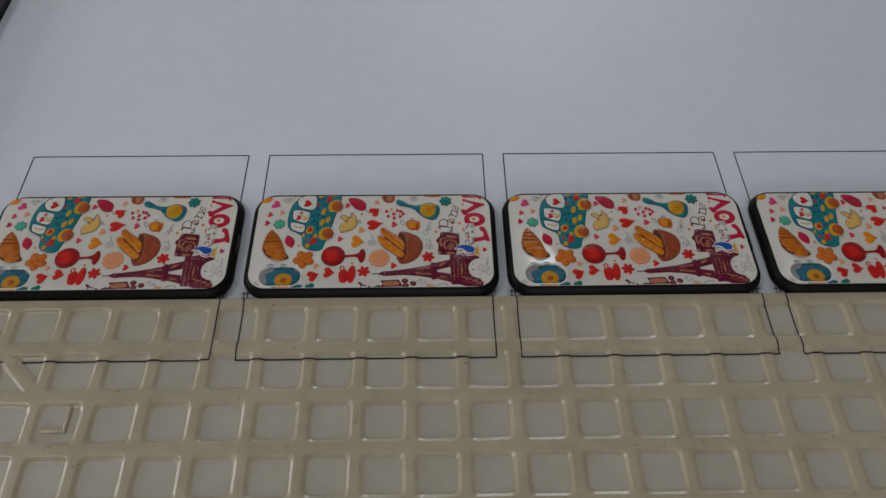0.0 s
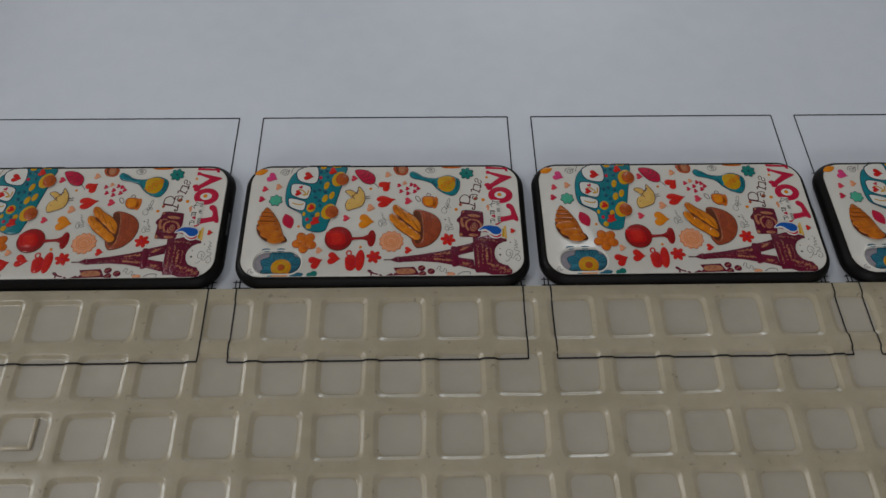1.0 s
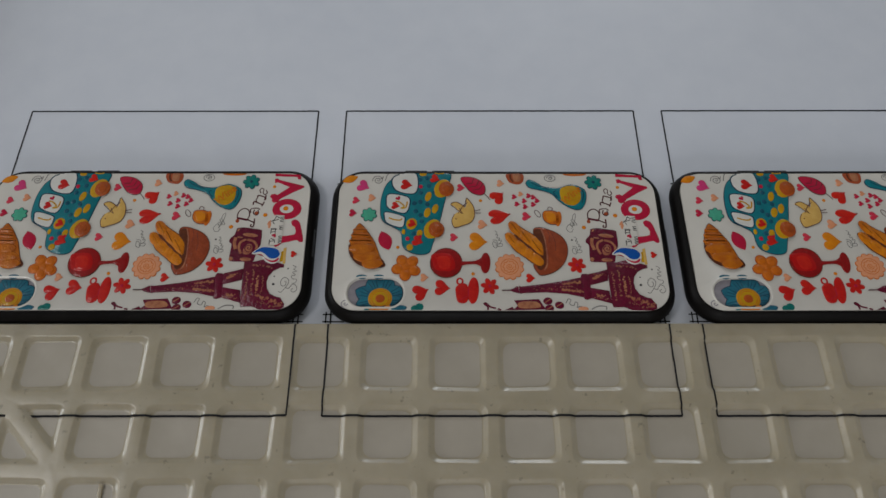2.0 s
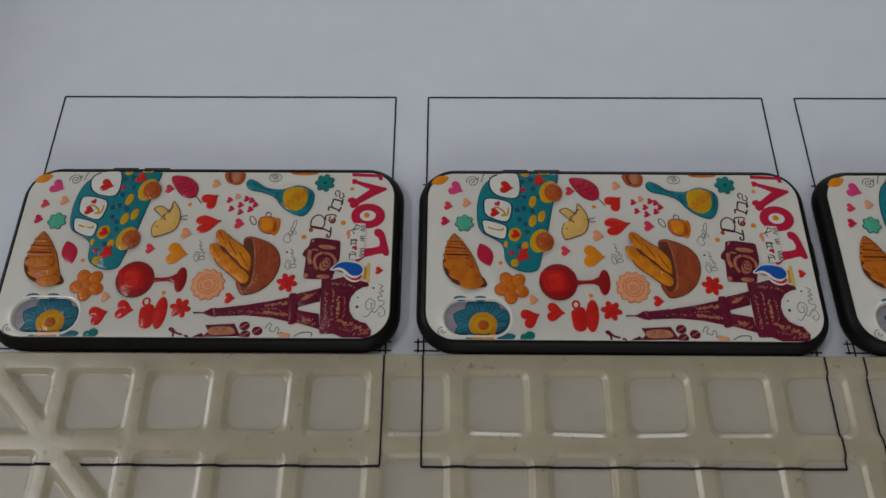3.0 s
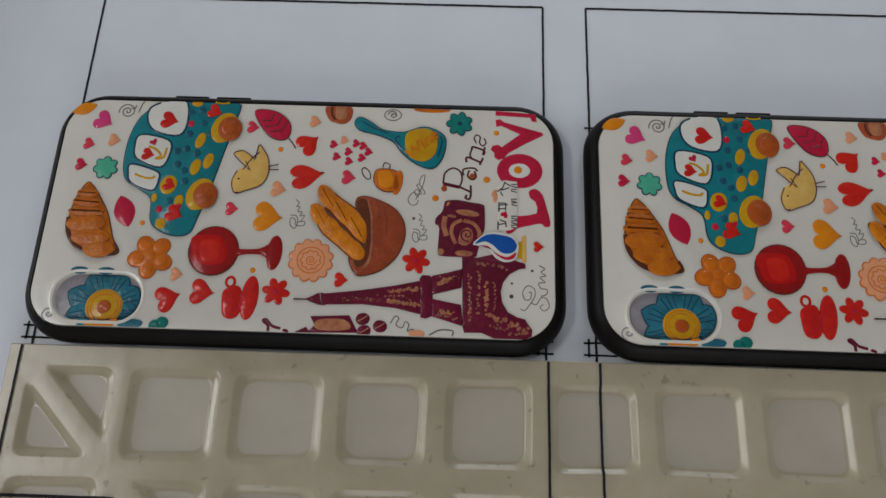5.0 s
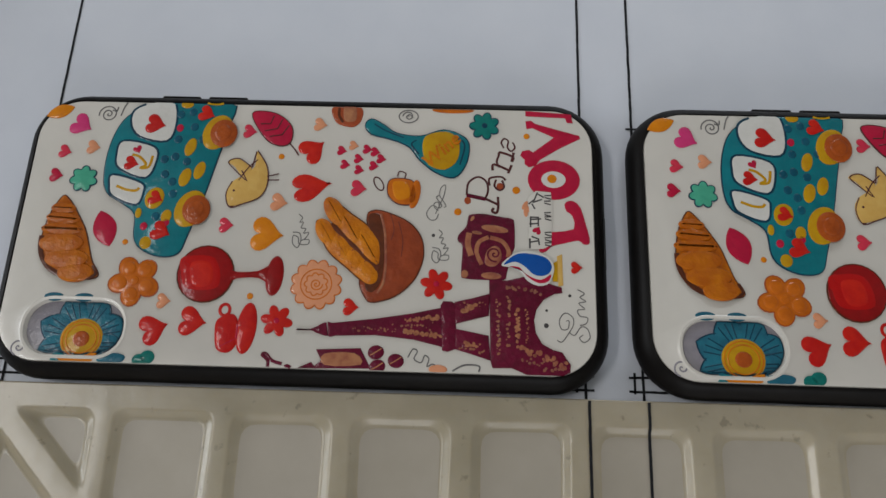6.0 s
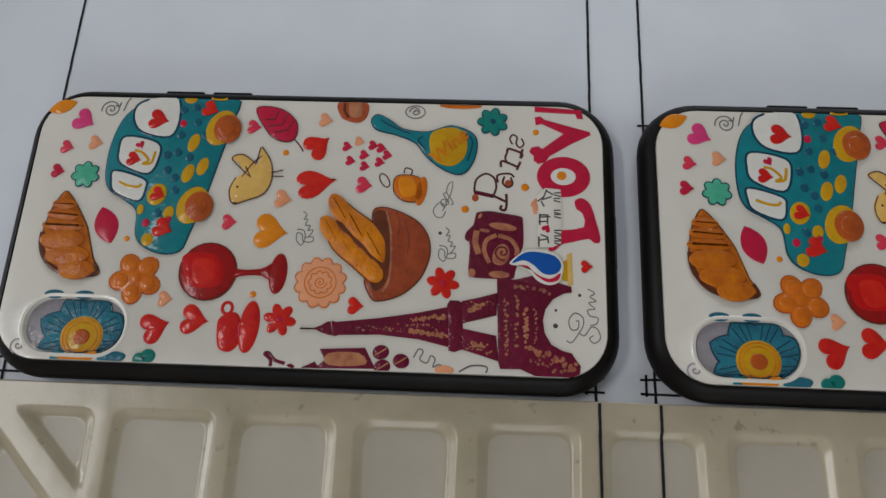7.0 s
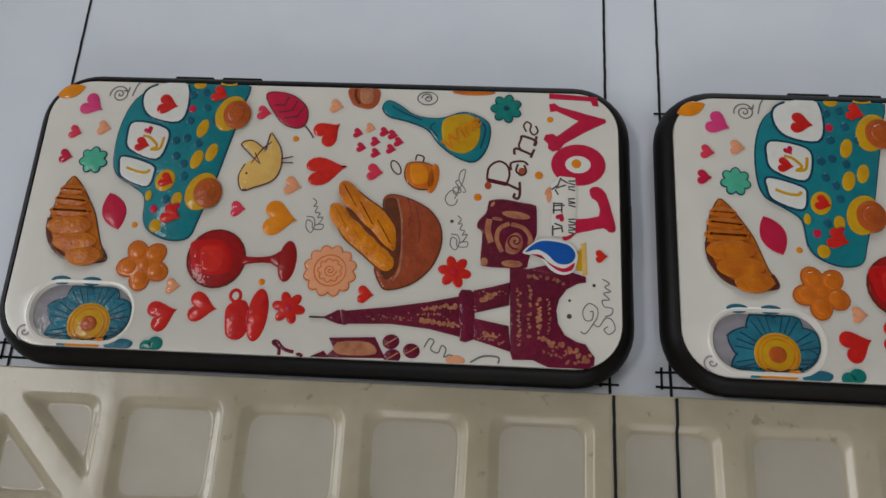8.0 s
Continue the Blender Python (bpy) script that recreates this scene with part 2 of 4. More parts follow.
def cell(bm, x0, x1, y0, y1, diagonal, left=0.0, back=0.0):
    """One recess with soft walls; the mould square round it is closed up to its bounds."""
    a = random.uniform
    mx, my = (CX - CW) / 2, (CY - CH) / 2
    loops = []
    if diagonal:
        k = 0.0027
        loops.append([(x0, y0), (x1 - 1.4 * k, y0), (x0, y1 - 1.4 * k)])
        loops.append([(x1, y1), (x0 + 1.4 * k, y1), (x1, y0 + 1.4 * k)])
    else:
        j = 0.0004
        loops.append([(x0 + a(-j, j), y0 + a(-j, j)), (x1 + a(-j, j), y0 + a(-j, j)), (x1 + a(-j, j), y1 + a(-j, j)), (x0 + a(-j, j), y1 + a(-j, j))])
    rims = []
    slump = a(-0.00012, 0.00012)
    for lp in loops:
        def inset(d, r):
            out = []
            n = len(lp)
            for i in range(n):
                p, q, s = Vector(lp[i - 1]), Vector(lp[i]), Vector(lp[(i + 1) % n])
                e1, e2 = (q - p).normalized(), (s - q).normalized()
                n1, n2 = Vector((-e1.y, e1.x)), Vector((-e2.y, e2.x))
                half = (n1 + n2).normalized()
                c = q + half * (d / max(0.3, half.dot(n1)))
                for t in range(5):
                    f = t / 4
                    b0, b1 = c - e1 * r, c + e2 * r
                    out.append(tuple(b0 * (1 - f) ** 2 + c * 2 * f * (1 - f) + b1 * f * f))
            return out
        r = a(0.0030, 0.0042)
        levels = ((-0.0004, TOP), (0.0, TOP - 0.00004), (0.0004, TOP - 0.00025), (0.0015, DEEP + 0.00025 + slump), (0.0019, DEEP + 0.00005 + slump), (0.0024, DEEP + slump))
        rings = [ring(bm, inset(d, r), z) for d, z in levels]
        for upper, lower in zip(rings, rings[1:]):
            bridge(bm, upper, lower)
        f = bm.faces.new(rings[-1])
        f.material_index = 1
        rim = rings[0]
        rims.append(rim)
    corners = [bm.verts.new((x, y, TOP)) for x, y in ((x0 - mx - left, y0 - my), (x1 + mx, y0 - my), (x1 + mx, y1 + my + back), (x0 - mx - left, y1 + my + back))]
    edges = [bm.edges.new((corners[i], corners[(i + 1) % 4])) for i in range(4)]
    for rim in rims:
        edges += [bm.edges.get((rim[i], rim[(i + 1) % len(rim)])) for i in range(len(rim))]
    bmesh.ops.triangle_fill(bm, use_beauty=True, use_dissolve=False, edges=edges)


gx0, gx1 = X0 - (CX - CW) / 2, X0 - (CX - CW) / 2 + COLS * CX
gy1, gy0 = Y0 + (CY - CH) / 2, Y0 + (CY - CH) / 2 - ROWS_N * CY


tray = new("ribbed_tray")
tagged(tray, "cream translucent plastic ribbed tray with square recessed cells", "tray")
random.seed(4)
bm = bmesh.new()
for r in range(ROWS_N):
    for c in range(COLS):
        sub = bmesh.new()
        x0, y1 = X0 + c * CX, Y0 - r * CY
        cell(sub, x0, x0 + CW, y1 - CH, y1, r == c and r < 2,
             (gx0 - TRAY_X0 - 0.0004) if c == 0 else 0.0, (TRAY_Y1 - gy1 - 0.0004) if r == 0 else 0.0)
        me = bpy.data.meshes.new("tmp")
        sub.to_mesh(me)
        sub.free()
        bm.from_mesh(me)
        bpy.data.meshes.remove(me)
bmesh.ops.remove_doubles(bm, verts=bm.verts, dist=0.00002)
bmesh.ops.recalc_face_normals(bm, faces=bm.faces)
part("cell_panel", bm, [M_RIB, M_CELL], tray)
bm = bmesh.new()
add_box(bm, TRAY_X0, gx1, gy1 + 0.0002, TRAY_Y1, 0.0001, TOP - 0.00002, 0.0004)
add_box(bm, TRAY_X0, gx0 - 0.0002, gy0, gy1 + 0.0002, 0.0001, TOP - 0.00004, 0.0004)
part("border", bm, M_RIB, tray)
# J-shaped glint in one cell, built as raised bars
bm = bmesh.new()
mx0, my0 = X0 + 2 * CX, Y0 - 2 * CY
add_box(bm, mx0 + 0.004, mx0 + 0.0165, my0 - 0.0165, my0 - 0.0145, DEEP - 0.0002, TOP - 0.0002, 0.0005)
add_box(bm, mx0 + 0.0155, mx0 + 0.0172, my0 - 0.0165, my0 - 0.002, DEEP - 0.0002, TOP + 0.0001, 0.0006)
part("glint_bars", bm, M_RIB, tray, "cream raised bars in the shape of a glint in a cell")


# ---------------------------------------------------------------- printed outlines
def tray_height(x, y):
    """Height of the tray's upper side, cell walls included."""
    if y > TRAY_Y1 or x < TRAY_X0:
        return 0.0
    u, v = (x - X0) % CX, (Y0 - y) % CY
    d = min(u, CW - u, v, CH - v)
    if x < X0 or y > Y0 or d < 0:
        return TOP
    f = min(1.0, d / 0.0022)
    return TOP - (TOP - DEEP) * f * f * (3 - 2 * f)


def stroke(bm, p, q, width, lift=0.00012):
    """A thin flat ribbon of ink that follows the surface from p to q."""
    p, q = Vector(p), Vector(q)
    n = max(2, int((q - p).length / 0.0006))
    d = (q - p).normalized()
    s = Vector((-d.y, d.x))
    last = None
    for i in range(n + 1):
        c = p.lerp(q, i / n)
        w = width / 2 * (1 + 0.16 * noise.noise((c.x * 900, c.y * 900, 0)))
        c = c + s * 0.00010 * noise.noise((c.x * 260, c.y * 260, 5))
        z = tray_height(c.x, c.y)
        z += lift if z == 0.0 else lift + 0.00022
        now = (bm.verts.new((*(c - s * w), z)), bm.verts.new((*(c + s * w), z)))
        if last:
            bm.faces.new((last[0], now[0], now[1], last[1]))
        last = now


for i in range(4):
    x0, x1 = i * PITCH, i * PITCH + WIDE
    bm = bmesh.new()
    for p, q, w in (((x0, Y_BACK), (x1, Y_BACK), 0.0008), ((x0, Y_FRONT), (x1, Y_FRONT), 0.0009),
                    ((x0, Y_FRONT), (x0, Y_BACK), 0.0007), ((x1, Y_FRONT), (x1, Y_BACK), 0.0007)):
        stroke(bm, p, q, w)
    part("printed_outline", bm, M_LINE, bed, "thin black printed rectangle", smooth=False)
    # second, smaller outline with its corner marks under the case
    a, b = x0 - 0.0021, x1 - 0.0021
    for p, q in (((a - 0.0014, 0.0022), (a + 0.008, 0.0022)), ((b - 0.02, 0.0022), (b + 0.0042, 0.0022)), ((a - 0.0014, 0.0056), (a + 0.004, 0.0056)), ((b - 0.004, 0.0056), (b + 0.0042, 0.0056)),
                 ((a, 0.0016), (a, 0.0068)), ((b, 0.0016), (b, 0.0068)), ((a + 0.0005, 0.0728), (a + 0.007, 0.0728))):
        bm = bmesh.new()
        stroke(bm, p, q, 0.0006, 0.00016)
        part("printed_tick", bm, M_LINE, bed, "short black printed tick", smooth=False)

# ---------------------------------------------------------------- phone cases
FW, FH = 144.6, 69.4                # printed face, mm
FACE = 0.0085                     # its height in metres
CASE_X, CASE_Y = 0.0011, 0.0040      # the face's corner in the first outline


def ccw(pts):
    s = sum(pts[i - 1][0] * pts[i][1] - pts[i][0] * pts[i - 1][1] for i in range(len(pts)))
    return list(pts) if s > 0 else list(reversed(pts))


def inside(pts, m=0.25):
    """Cut a drawing off at the rim of the printed face."""
    out = []
    for x, y in pts:
        x, y = min(max(x, m), FW - m), min(max(y, m), FH - m)
        if not out or abs(out[-1][0] - x) + abs(out[-1][1] - y) > 0.02:
            out.append((x, y))
    return out


def offset(pts, d):
    out = []
    n = len(pts)
    for i in range(n):
        (ax, ay), (bx, by), (cx, cy) = pts[i - 1], pts[i], pts[(i + 1) % n]
        e1, e2 = Vector((bx - ax, by - ay)), Vector((cx - bx, cy - by))
        if e1.length < 1e-6 or e2.length < 1e-6:
            out.append((bx, by))
            continue
        e1.normalize(), e2.normalize()
        h = Vector((-e1.y - e2.y, e1.x + e2.x))
        h = h.normalized() if h.length > 1e-4 else Vector((-e1.y, e1.x))
        k = d / max(0.45, h.dot(Vector((-e1.y, e1.x))))
        out.append((bx + h.x * k, by + h.y * k))
    return out


def relief_into(bm, pts, h=0.3, edge=0.3, z=0.0):
    pts = ccw(inside(pts))
    if len(pts) < 3:
        return
    S = 0.001
    rings = [ring(bm, [(x * S, y * S) for x, y in offset(pts, d)], FACE + (z + zz) * S) for d, zz in ((0, 0.0), (edge * 0.25, h * 0.65), (edge, h))]
    bridge(bm, rings[0], rings[1]), bridge(bm, rings[1], rings[2])
    bm.faces.new(rings[2])


def relief(name, pts, mat, parent, h=0.3, edge=0.3, z=0.01, label="", outline=None):
    bm = bmesh.new()
    relief_into(bm, pts, h, edge, z)
    ob = part(name, bm, mat, parent, label)
    if outline:
        bm = bmesh.new()
        line_into(bm, closed(inside(pts, 0.3)), 0.34, z, 0.16 + h * 0.3)
        part("edge_line", bm, outline, ob)
    return ob


def smooth_loop(ctrl, steps=5):
    """A closed soft curve through a few control points."""
    out, n = [], len(ctrl)
    for i in range(n):
        p0, p1, p2, p3 = (Vector(ctrl[(i + k - 1) % n]) for k in range(4))
        for s in range(steps):
            t = s / steps
            out.append(tuple(0.5 * ((2 * p1) + (p2 - p0) * t + (2 * p0 - 5 * p1 + 4 * p2 - p3) * t * t + (3 * p1 - p0 - 3 * p2 + p3) * t ** 3)))
    return out


def turn(pts, c, deg, sx=1.0, sy=1.0):
    ca, sa = math.cos(radians(deg)), math.sin(radians(deg))
    return [(c[0] + ca * x * sx - sa * y * sy, c[1] + sa * x * sx + ca * y * sy) for x, y in pts]


def ellipse(c, w, h, deg=0, n=24):
    return turn([(math.cos(2 * math.pi * i / n) * w / 2, math.sin(2 * math.pi * i / n) * h / 2) for i in range(n)], c, deg)


def heart(c, size, deg=0, wide=1.0):
    """A heart whose point looks to +x at 0 degrees."""
    pts = []
    for i in range(28):
        t = 2 * math.pi * (i + 0.5) / 28
        x, y = 16 * math.sin(t) ** 3, 13 * math.cos(t) - 5 * math.cos(2 * t) - 2 * math.cos(3 * t) - math.cos(4 * t)
        pts.append((-y / 30, x / 32 * wide))
    return turn(pts, c, deg, size, size)


def flower(c, r, petals, depth=0.25, deg=0, n=8):
    k = petals * n
    return [(c[0] + r * (1 - depth + depth * abs(math.sin(petals * math.pi * i / k))) * math.cos(2 * math.pi * i / k + radians(deg)),
             c[1] + r * (1 - depth + depth * abs(math.sin(petals * math.pi * i / k))) * math.sin(2 * math.pi * i / k + radians(deg))) for i in range(k)]


def leaf(c, length, width, deg=0):
    n = 12
    up = [(-length / 2 + length * i / n, width / 2 * math.sin(math.pi * i / n) ** 0.8) for i in range(n + 1)]
    return turn(up + [(x, -y) for x, y in reversed(up[1:-1])], c, deg)


def line_into(bm, pts, w=0.35, z=0.05, h=0.06):
    """A thin raised pen line along the points."""
    S = 0.001
    last = None
    for i, (x, y) in enumerate(pts):
        if not (0.2 < x < FW - 0.2 and 0.2 < y < FH - 0.2):
            last = None
            continue
        a, b = Vector(pts[max(i - 1, 0)]), Vector(pts[min(i + 1, len(pts) - 1)])
        d = (b - a).normalized() if (b - a).length > 1e-6 else Vector((1, 0))
        s = Vector((-d.y, d.x)) * w / 2
        c = Vector((x, y))
        now = [bm.verts.new(((c + s * k).x * S, (c + s * k).y * S, FACE + (z + e) * S)) for k, e in ((-1, 0), (-0.5, h), (0.5, h), (1, 0))]
        if last:
            for k in range(3):
                bm.faces.new((last[k], now[k], now[k + 1], last[k + 1]))
        last = now


def pen(name, lines, mat, parent, w=0.35, z=0.05, label=""):
    for pts in lines:
        bm = bmesh.new()
        line_into(bm, pts, w, z)
        part(name, bm, mat, parent, label)


def open_curve(ctrl, steps=6):
    ctrl = [ctrl[0]] + list(ctrl) + [ctrl[-1]]
    out = []
    for i in range(1, len(ctrl) - 2):
        p0, p1, p2, p3 = (Vector(ctrl[i + k - 1]) for k in range(4))
        for s in range(steps + (i == len(ctrl) - 3)):
            t = s / steps
            out.append(tuple(0.5 * ((2 * p1) + (p2 - p0) * t + (2 * p0 - 5 * p1 + 4 * p2 - p3) * t * t + (3 * p1 - p0 - 3 * p2 + p3) * t ** 3)))
    return out


def closed(pts):
    return list(pts) + [pts[0]]


def spiral(c, r, turns=2.2, deg=0):
    n = 40
    return [(c[0] + r * i / n * math.cos(2 * math.pi * turns * i / n + radians(deg)), c[1] + r * i / n * math.sin(2 * math.pi * turns * i / n + radians(deg))) for i in range(n + 1)]


def lettering(name, text, c, size, deg, mat, parent, shear=0.0, bold=0.0, label="", z=0.02, squeeze=1.0):
    cu = bpy.data.curves.new("lettering", "FONT")
    cu.body, cu.size, cu.shear, cu.align_x, cu.align_y = text, size * 0.001, shear, "CENTER", "CENTER"
    cu.offset, cu.extrude, cu.resolution_u = bold * 0.001, 0.00006, 4
    tmp = new("lettering_tmp", cu)
    me = bpy.data.meshes.new_from_object(tmp.evaluated_get(bpy.context.evaluated_depsgraph_get()))
    bpy.data.objects.remove(tmp)
    bpy.data.curves.remove(cu)
    me.transform(Matrix.Translation((c[0] * 0.001, c[1] * 0.001, FACE + (z + 0.06) * 0.001)) @ Matrix.Rotation(radians(deg), 4, "Z") @ Matrix.Diagonal((squeeze, 1, 1, 1)))
    me.name = name
    me.materials.clear()
    me.materials.append(mat)
    ob = new(name, me)
    ob.parent = parent
    if label:
        tagged(ob, label)
    return ob


case = new("phone_case")
tagged(case, "black phone case with raised glossy printed cafe motifs on ivory", "phone case", "phone cases in a row")

# camera opening in the plate: pill shape
PILL = (18.9, 8.4, 24.4, 13.6)
pill = rounded_rect(PILL[0] - PILL[2] / 2, PILL[0] + PILL[2] / 2, PILL[1] - PILL[3] / 2, PILL[1] + PILL[3] / 2, PILL[3] * 0.47, 8)
SUNK = -0.75

# soft black shell
bm = bmesh.new()
S = 0.001
profile = [(-1.6, 0.0), (-2.6, 0.5), (-3.35, 1.8), (-3.6, 3.4), (-3.2, 5.0), (-2.45, 6.5), (-1.65, 7.55), (-0.95, 8.2), (-0.5, 8.48), (-0.15, 8.55), (0.05, 8.1), (0.06, 7.2)]
rings = []
for d, z in profile:
    rings.append(ring(bm, [(x * S, y * S) for x, y in rounded_rect(d, FW - d, d, FH - d, 11.0 - d, 10)], z * S))
for a, b in zip(rings, rings[1:]):
    bridge(bm, a, b)
bm.faces.new(list(reversed(rings[0])))
bm.faces.new(rings[-1])
bmesh.ops.recalc_face_normals(bm, faces=bm.faces)
shell = part("shell", bm, M_SHELL, case, "soft matt black plastic shell")
for u0, u1 in ((29.8, 40.2), (42.4, 53.0)):
    bm = bmesh.new()
    add_box(bm, u0 * S, u1 * S, (FH + 2.2) * S, (FH + 3.75) * S, 0.0026, 0.0056, 0.0005)
    part("side_button", bm, M_SHELL, shell)
bm = bmesh.new()
add_box(bm, (FW + 2.5) * S, (FW + 3.25) * S, 27 * S, 41 * S, 0.0028, 0.0060, 0.0004)
part("port_flap", bm, M_RAIL, shell)

# ivory plate with the sunk camera window
bm = bmesh.new()
outer = ring(bm, [(x * S, y * S) for x, y in rounded_rect(0.0, FW, 0.0, FH, 10.6, 10)], FACE - 0.0003)
top = ring(bm, [(x * S, y * S) for x, y in rounded_rect(0.25, FW - 0.25, 0.25, FH - 0.25, 10.4, 10)], FACE)
bridge(bm, outer, top)
p0 = ring(bm, [(x * S, y * S) for x, y in offset(pill, -1.2)], FACE)
p1 = ring(bm, [(x * S, y * S) for x, y in offset(pill, -0.6)], FACE + 0.0004)
p2 = ring(bm, [(x * S, y * S) for x, y in pill], FACE + 0.0003)
p3 = ring(bm, [(x * S, y * S) for x, y in offset(pill, 0.35)], FACE + SUNK * S)
bridge(bm, p0, p1), bridge(bm, p1, p2), bridge(bm, p2, p3)
bm.faces.new(p3)
es = [bm.edges.get((r[i], r[(i + 1) % len(r)])) for r in (top, p0) for i in range(len(r))]
bmesh.ops.triangle_fill(bm, use_beauty=True, use_dissolve=False, edges=es)
bmesh.ops.recalc_face_normals(bm, faces=bm.faces)
plate = part("printed_plate", bm, M_PLATE, case, "glossy ivory back plate with a sunk camera window")
# ---------------------------------------------------------------- the printed motifs, raised on the plate
# camera window: blue flower with ochre heart on a lilac ground
relief("window_ground", offset(pill, 0.45), I_GREY, plate, 0.05, 0.1, SUNK + 0.01, "lilac-grey printed floor of the camera window")
fc = (21.0, 5.7)


def clip_pill(pts, m=0.55):
    """Keep a drawing within the sunk window."""
    hw, r = PILL[2] / 2 - m, PILL[3] / 2 - m
    out = []
    for x, y in pts:
        dx, dy = x - PILL[0], y - PILL[1]
        sx = min(max(dx, -(hw - r)), hw - r)
        ex, l = dx - sx, math.hypot(dx - sx, dy)
        if l > r:
            ex, dy = ex * r / l, dy * r / l
        out.append((PILL[0] + sx + ex, PILL[1] + dy))
    return out


for k in range(8):
    a = radians(24 + 45 * k)
    lf = turn(leaf((0, 0), 9.8, 7.6), (fc[0] + 6.6 * math.cos(a), fc[1] + 6.4 * math.sin(a)), math.degrees(a))
    pt = relief("petal", clip_pill(lf), I_BLUEGREY, plate, 0.25, 0.5, SUNK + 0.06 + 0.006 * k, "blue-green veined petal", I_TEALDARK)
    for e in (-22, 0, 22):
        b = a + radians(e * 0.5)
        pen("vein", [clip_pill([(fc[0] + 5.2 * math.cos(b), fc[1] + 5.2 * math.sin(b)), (fc[0] + 9.4 * math.cos(b), fc[1] + 9.2 * math.sin(b))], 0.9)], I_TEALDARK, pt, 0.3, SUNK + 0.32 + 0.006 * k)
disc = relief("flower_disc", clip_pill(ellipse(fc, 10.6, 10.2)), I_YELLOW, plate, 0.35, 0.5, SUNK + 0.1, "ochre flower disc")
pen("flower_ring", [closed(ellipse(fc, 7.4, 7.0)), closed(ellipse(fc, 9.2, 8.8))], I_BREAD, disc, 0.35, SUNK + 0.46)
relief("flower_core", ellipse(fc, 4.0, 3.8), I_TYRE, disc, 0.2, 0.4, SUNK + 0.45, "burnt-orange flower core")
# parts of the same flower beyond the window, on the plate
relief("petal_tip", smooth_loop([(14.8, -0.0), (15.1, 1.9), (17.8, 1.8), (18.0, -0.4)]), I_TEAL, plate, 0.22, 0.3)
relief("petal_tip", smooth_loop([(25.6, 1.7), (29.7, 2.5), (32.5, 1.7), (31.3, 0.1), (26.9, -0.3)]), I_BLUEGREY, plate, 0.22, 0.3)
relief("disc_edge", smooth_loop([(15.7, 1.7), (20.3, 1.2), (25.3, 2.4), (24.2, 0.1), (17.6, -0.2)]), I_ORANGE, plate, 0.25, 0.3)
for p in ((12.7, 15.8), (20.1, 15.8)):
    relief("petal_tip", ellipse(p, 5.0, 2.2), I_BLUEGREY, plate, 0.25, 0.25)
pen("curl", [spiral((6.4, 3.2), 2.0, 1.6, 40)], I_GREY, plate, 0.4)

# hearts: place, length, turn, colour
for c, size, deg, mat in (
        ((10.8, 62.4), 6.0, -25, I_PINK), ((7.9, 54.6), 3.6, -10, I_ROSE), ((15.1, 56.0), 3.8, -5, I_PEACH), ((6.8, 47.9), 3.7, -5, I_CRIM),
        ((55.6, 61.5), 3.8, -5, I_ROSE), ((73.9, 63.9), 3.7, -8, I_PEACH), ((72.5, 56.4), 7.0, 40, I_RED), ((85.0, 46.2), 4.3, -5, I_ROSE), ((65.1, 41.9), 4.6, -8, I_PEACH), ((62.7, 33.3), 8.6, -4, I_ORANGE), ((52.4, 35.4), 3.9, 0, I_ROSE),
        ((39.5, 15.5), 3.7, 0, I_PEACH), ((38.0, 8.4), 7.2, 22, I_RED), ((47.1, 10.7), 7.0, -5, I_RED), ((85.2, 15.3), 4.1, -2, I_RED),
        ((139.8, 26.7), 3.0, 0, I_RED)):
    relief("heart", heart(c, size, deg, 1.05), mat, plate, 0.35, 0.45)
relief("heart", heart((72.6, 46.2), 10.6, 12, 0.72), I_RED, plate, 0.35, 0.45)
for c, mat in (((80.1, 56.6), I_CRIM), ((83.1, 58.1), I_PEACH), ((86.7, 57.1), I_CRIM), ((84.6, 54.4), I_CRIM), ((88.8, 56.4), I_CRIM),
               ((81.2, 52.7), I_CRIM), ((84.9, 51.3), I_CRIM), ((88.6, 52.5), I_CRIM), ((90.4, 54.5), I_CRIM)):
    relief("heart", heart(c, 2.7, -8), mat, plate, 0.2, 0.25)

# dots
for c, d in (((27.8, 30.3), 1.5), ((64.7, 54.5), 1.6), ((110.6, 40.5), 1.9), ((125.2, 46.7), 2.0), ((127.8, 61.8), 1.6), ((60.7, 17.3), 1.6), ((89.6, 27.3), 0.9)):
    relief("dot", ellipse(c, d, d, 0, 14), I_ORANGE, plate, 0.15, 0.25)

# small blossoms
relief("blossom", flower((14.3, 47.0), 3.6, 7, 0.28, 10), I_GREEN, plate, 0.25, 0.4, label="green seven-petalled blossom", outline=I_TEALDARK)
b = relief("blossom", flower((116.9, 64.5), 3.9, 7, 0.32, 0), I_TEALGREEN, plate, 0.3, 0.4, label="sea-green blossom", outline=I_TEALDARK)
relief("eye", ellipse((116.9, 64.5), 1.5, 1.5), I_TEALDARK, b, 0.1, 0.2, 0.32)
for c in ((67.8, 11.4), (105.9, 21.6)):
    b = relief("blossom", flower(c, 4.0, 6, 0.42, 20), I_RED, plate, 0.3, 0.4, label="red six-petalled blossom")
    relief("eye", ellipse(c, 1.4, 1.4), I_CRIM, b, 0.15, 0.2, 0.3)
for c, d in (((35.9, 0.9), 3.4), ((37.8, 1.7), 3.6)):
    relief("leaf", ellipse(c, d, d * 0.9), I_TEALGREEN, plate, 0.25, 0.3)
relief("petal", leaf((4.7, 66.1), 7.6, 3.8, 22), I_ORANGE, plate, 0.25, 0.3)
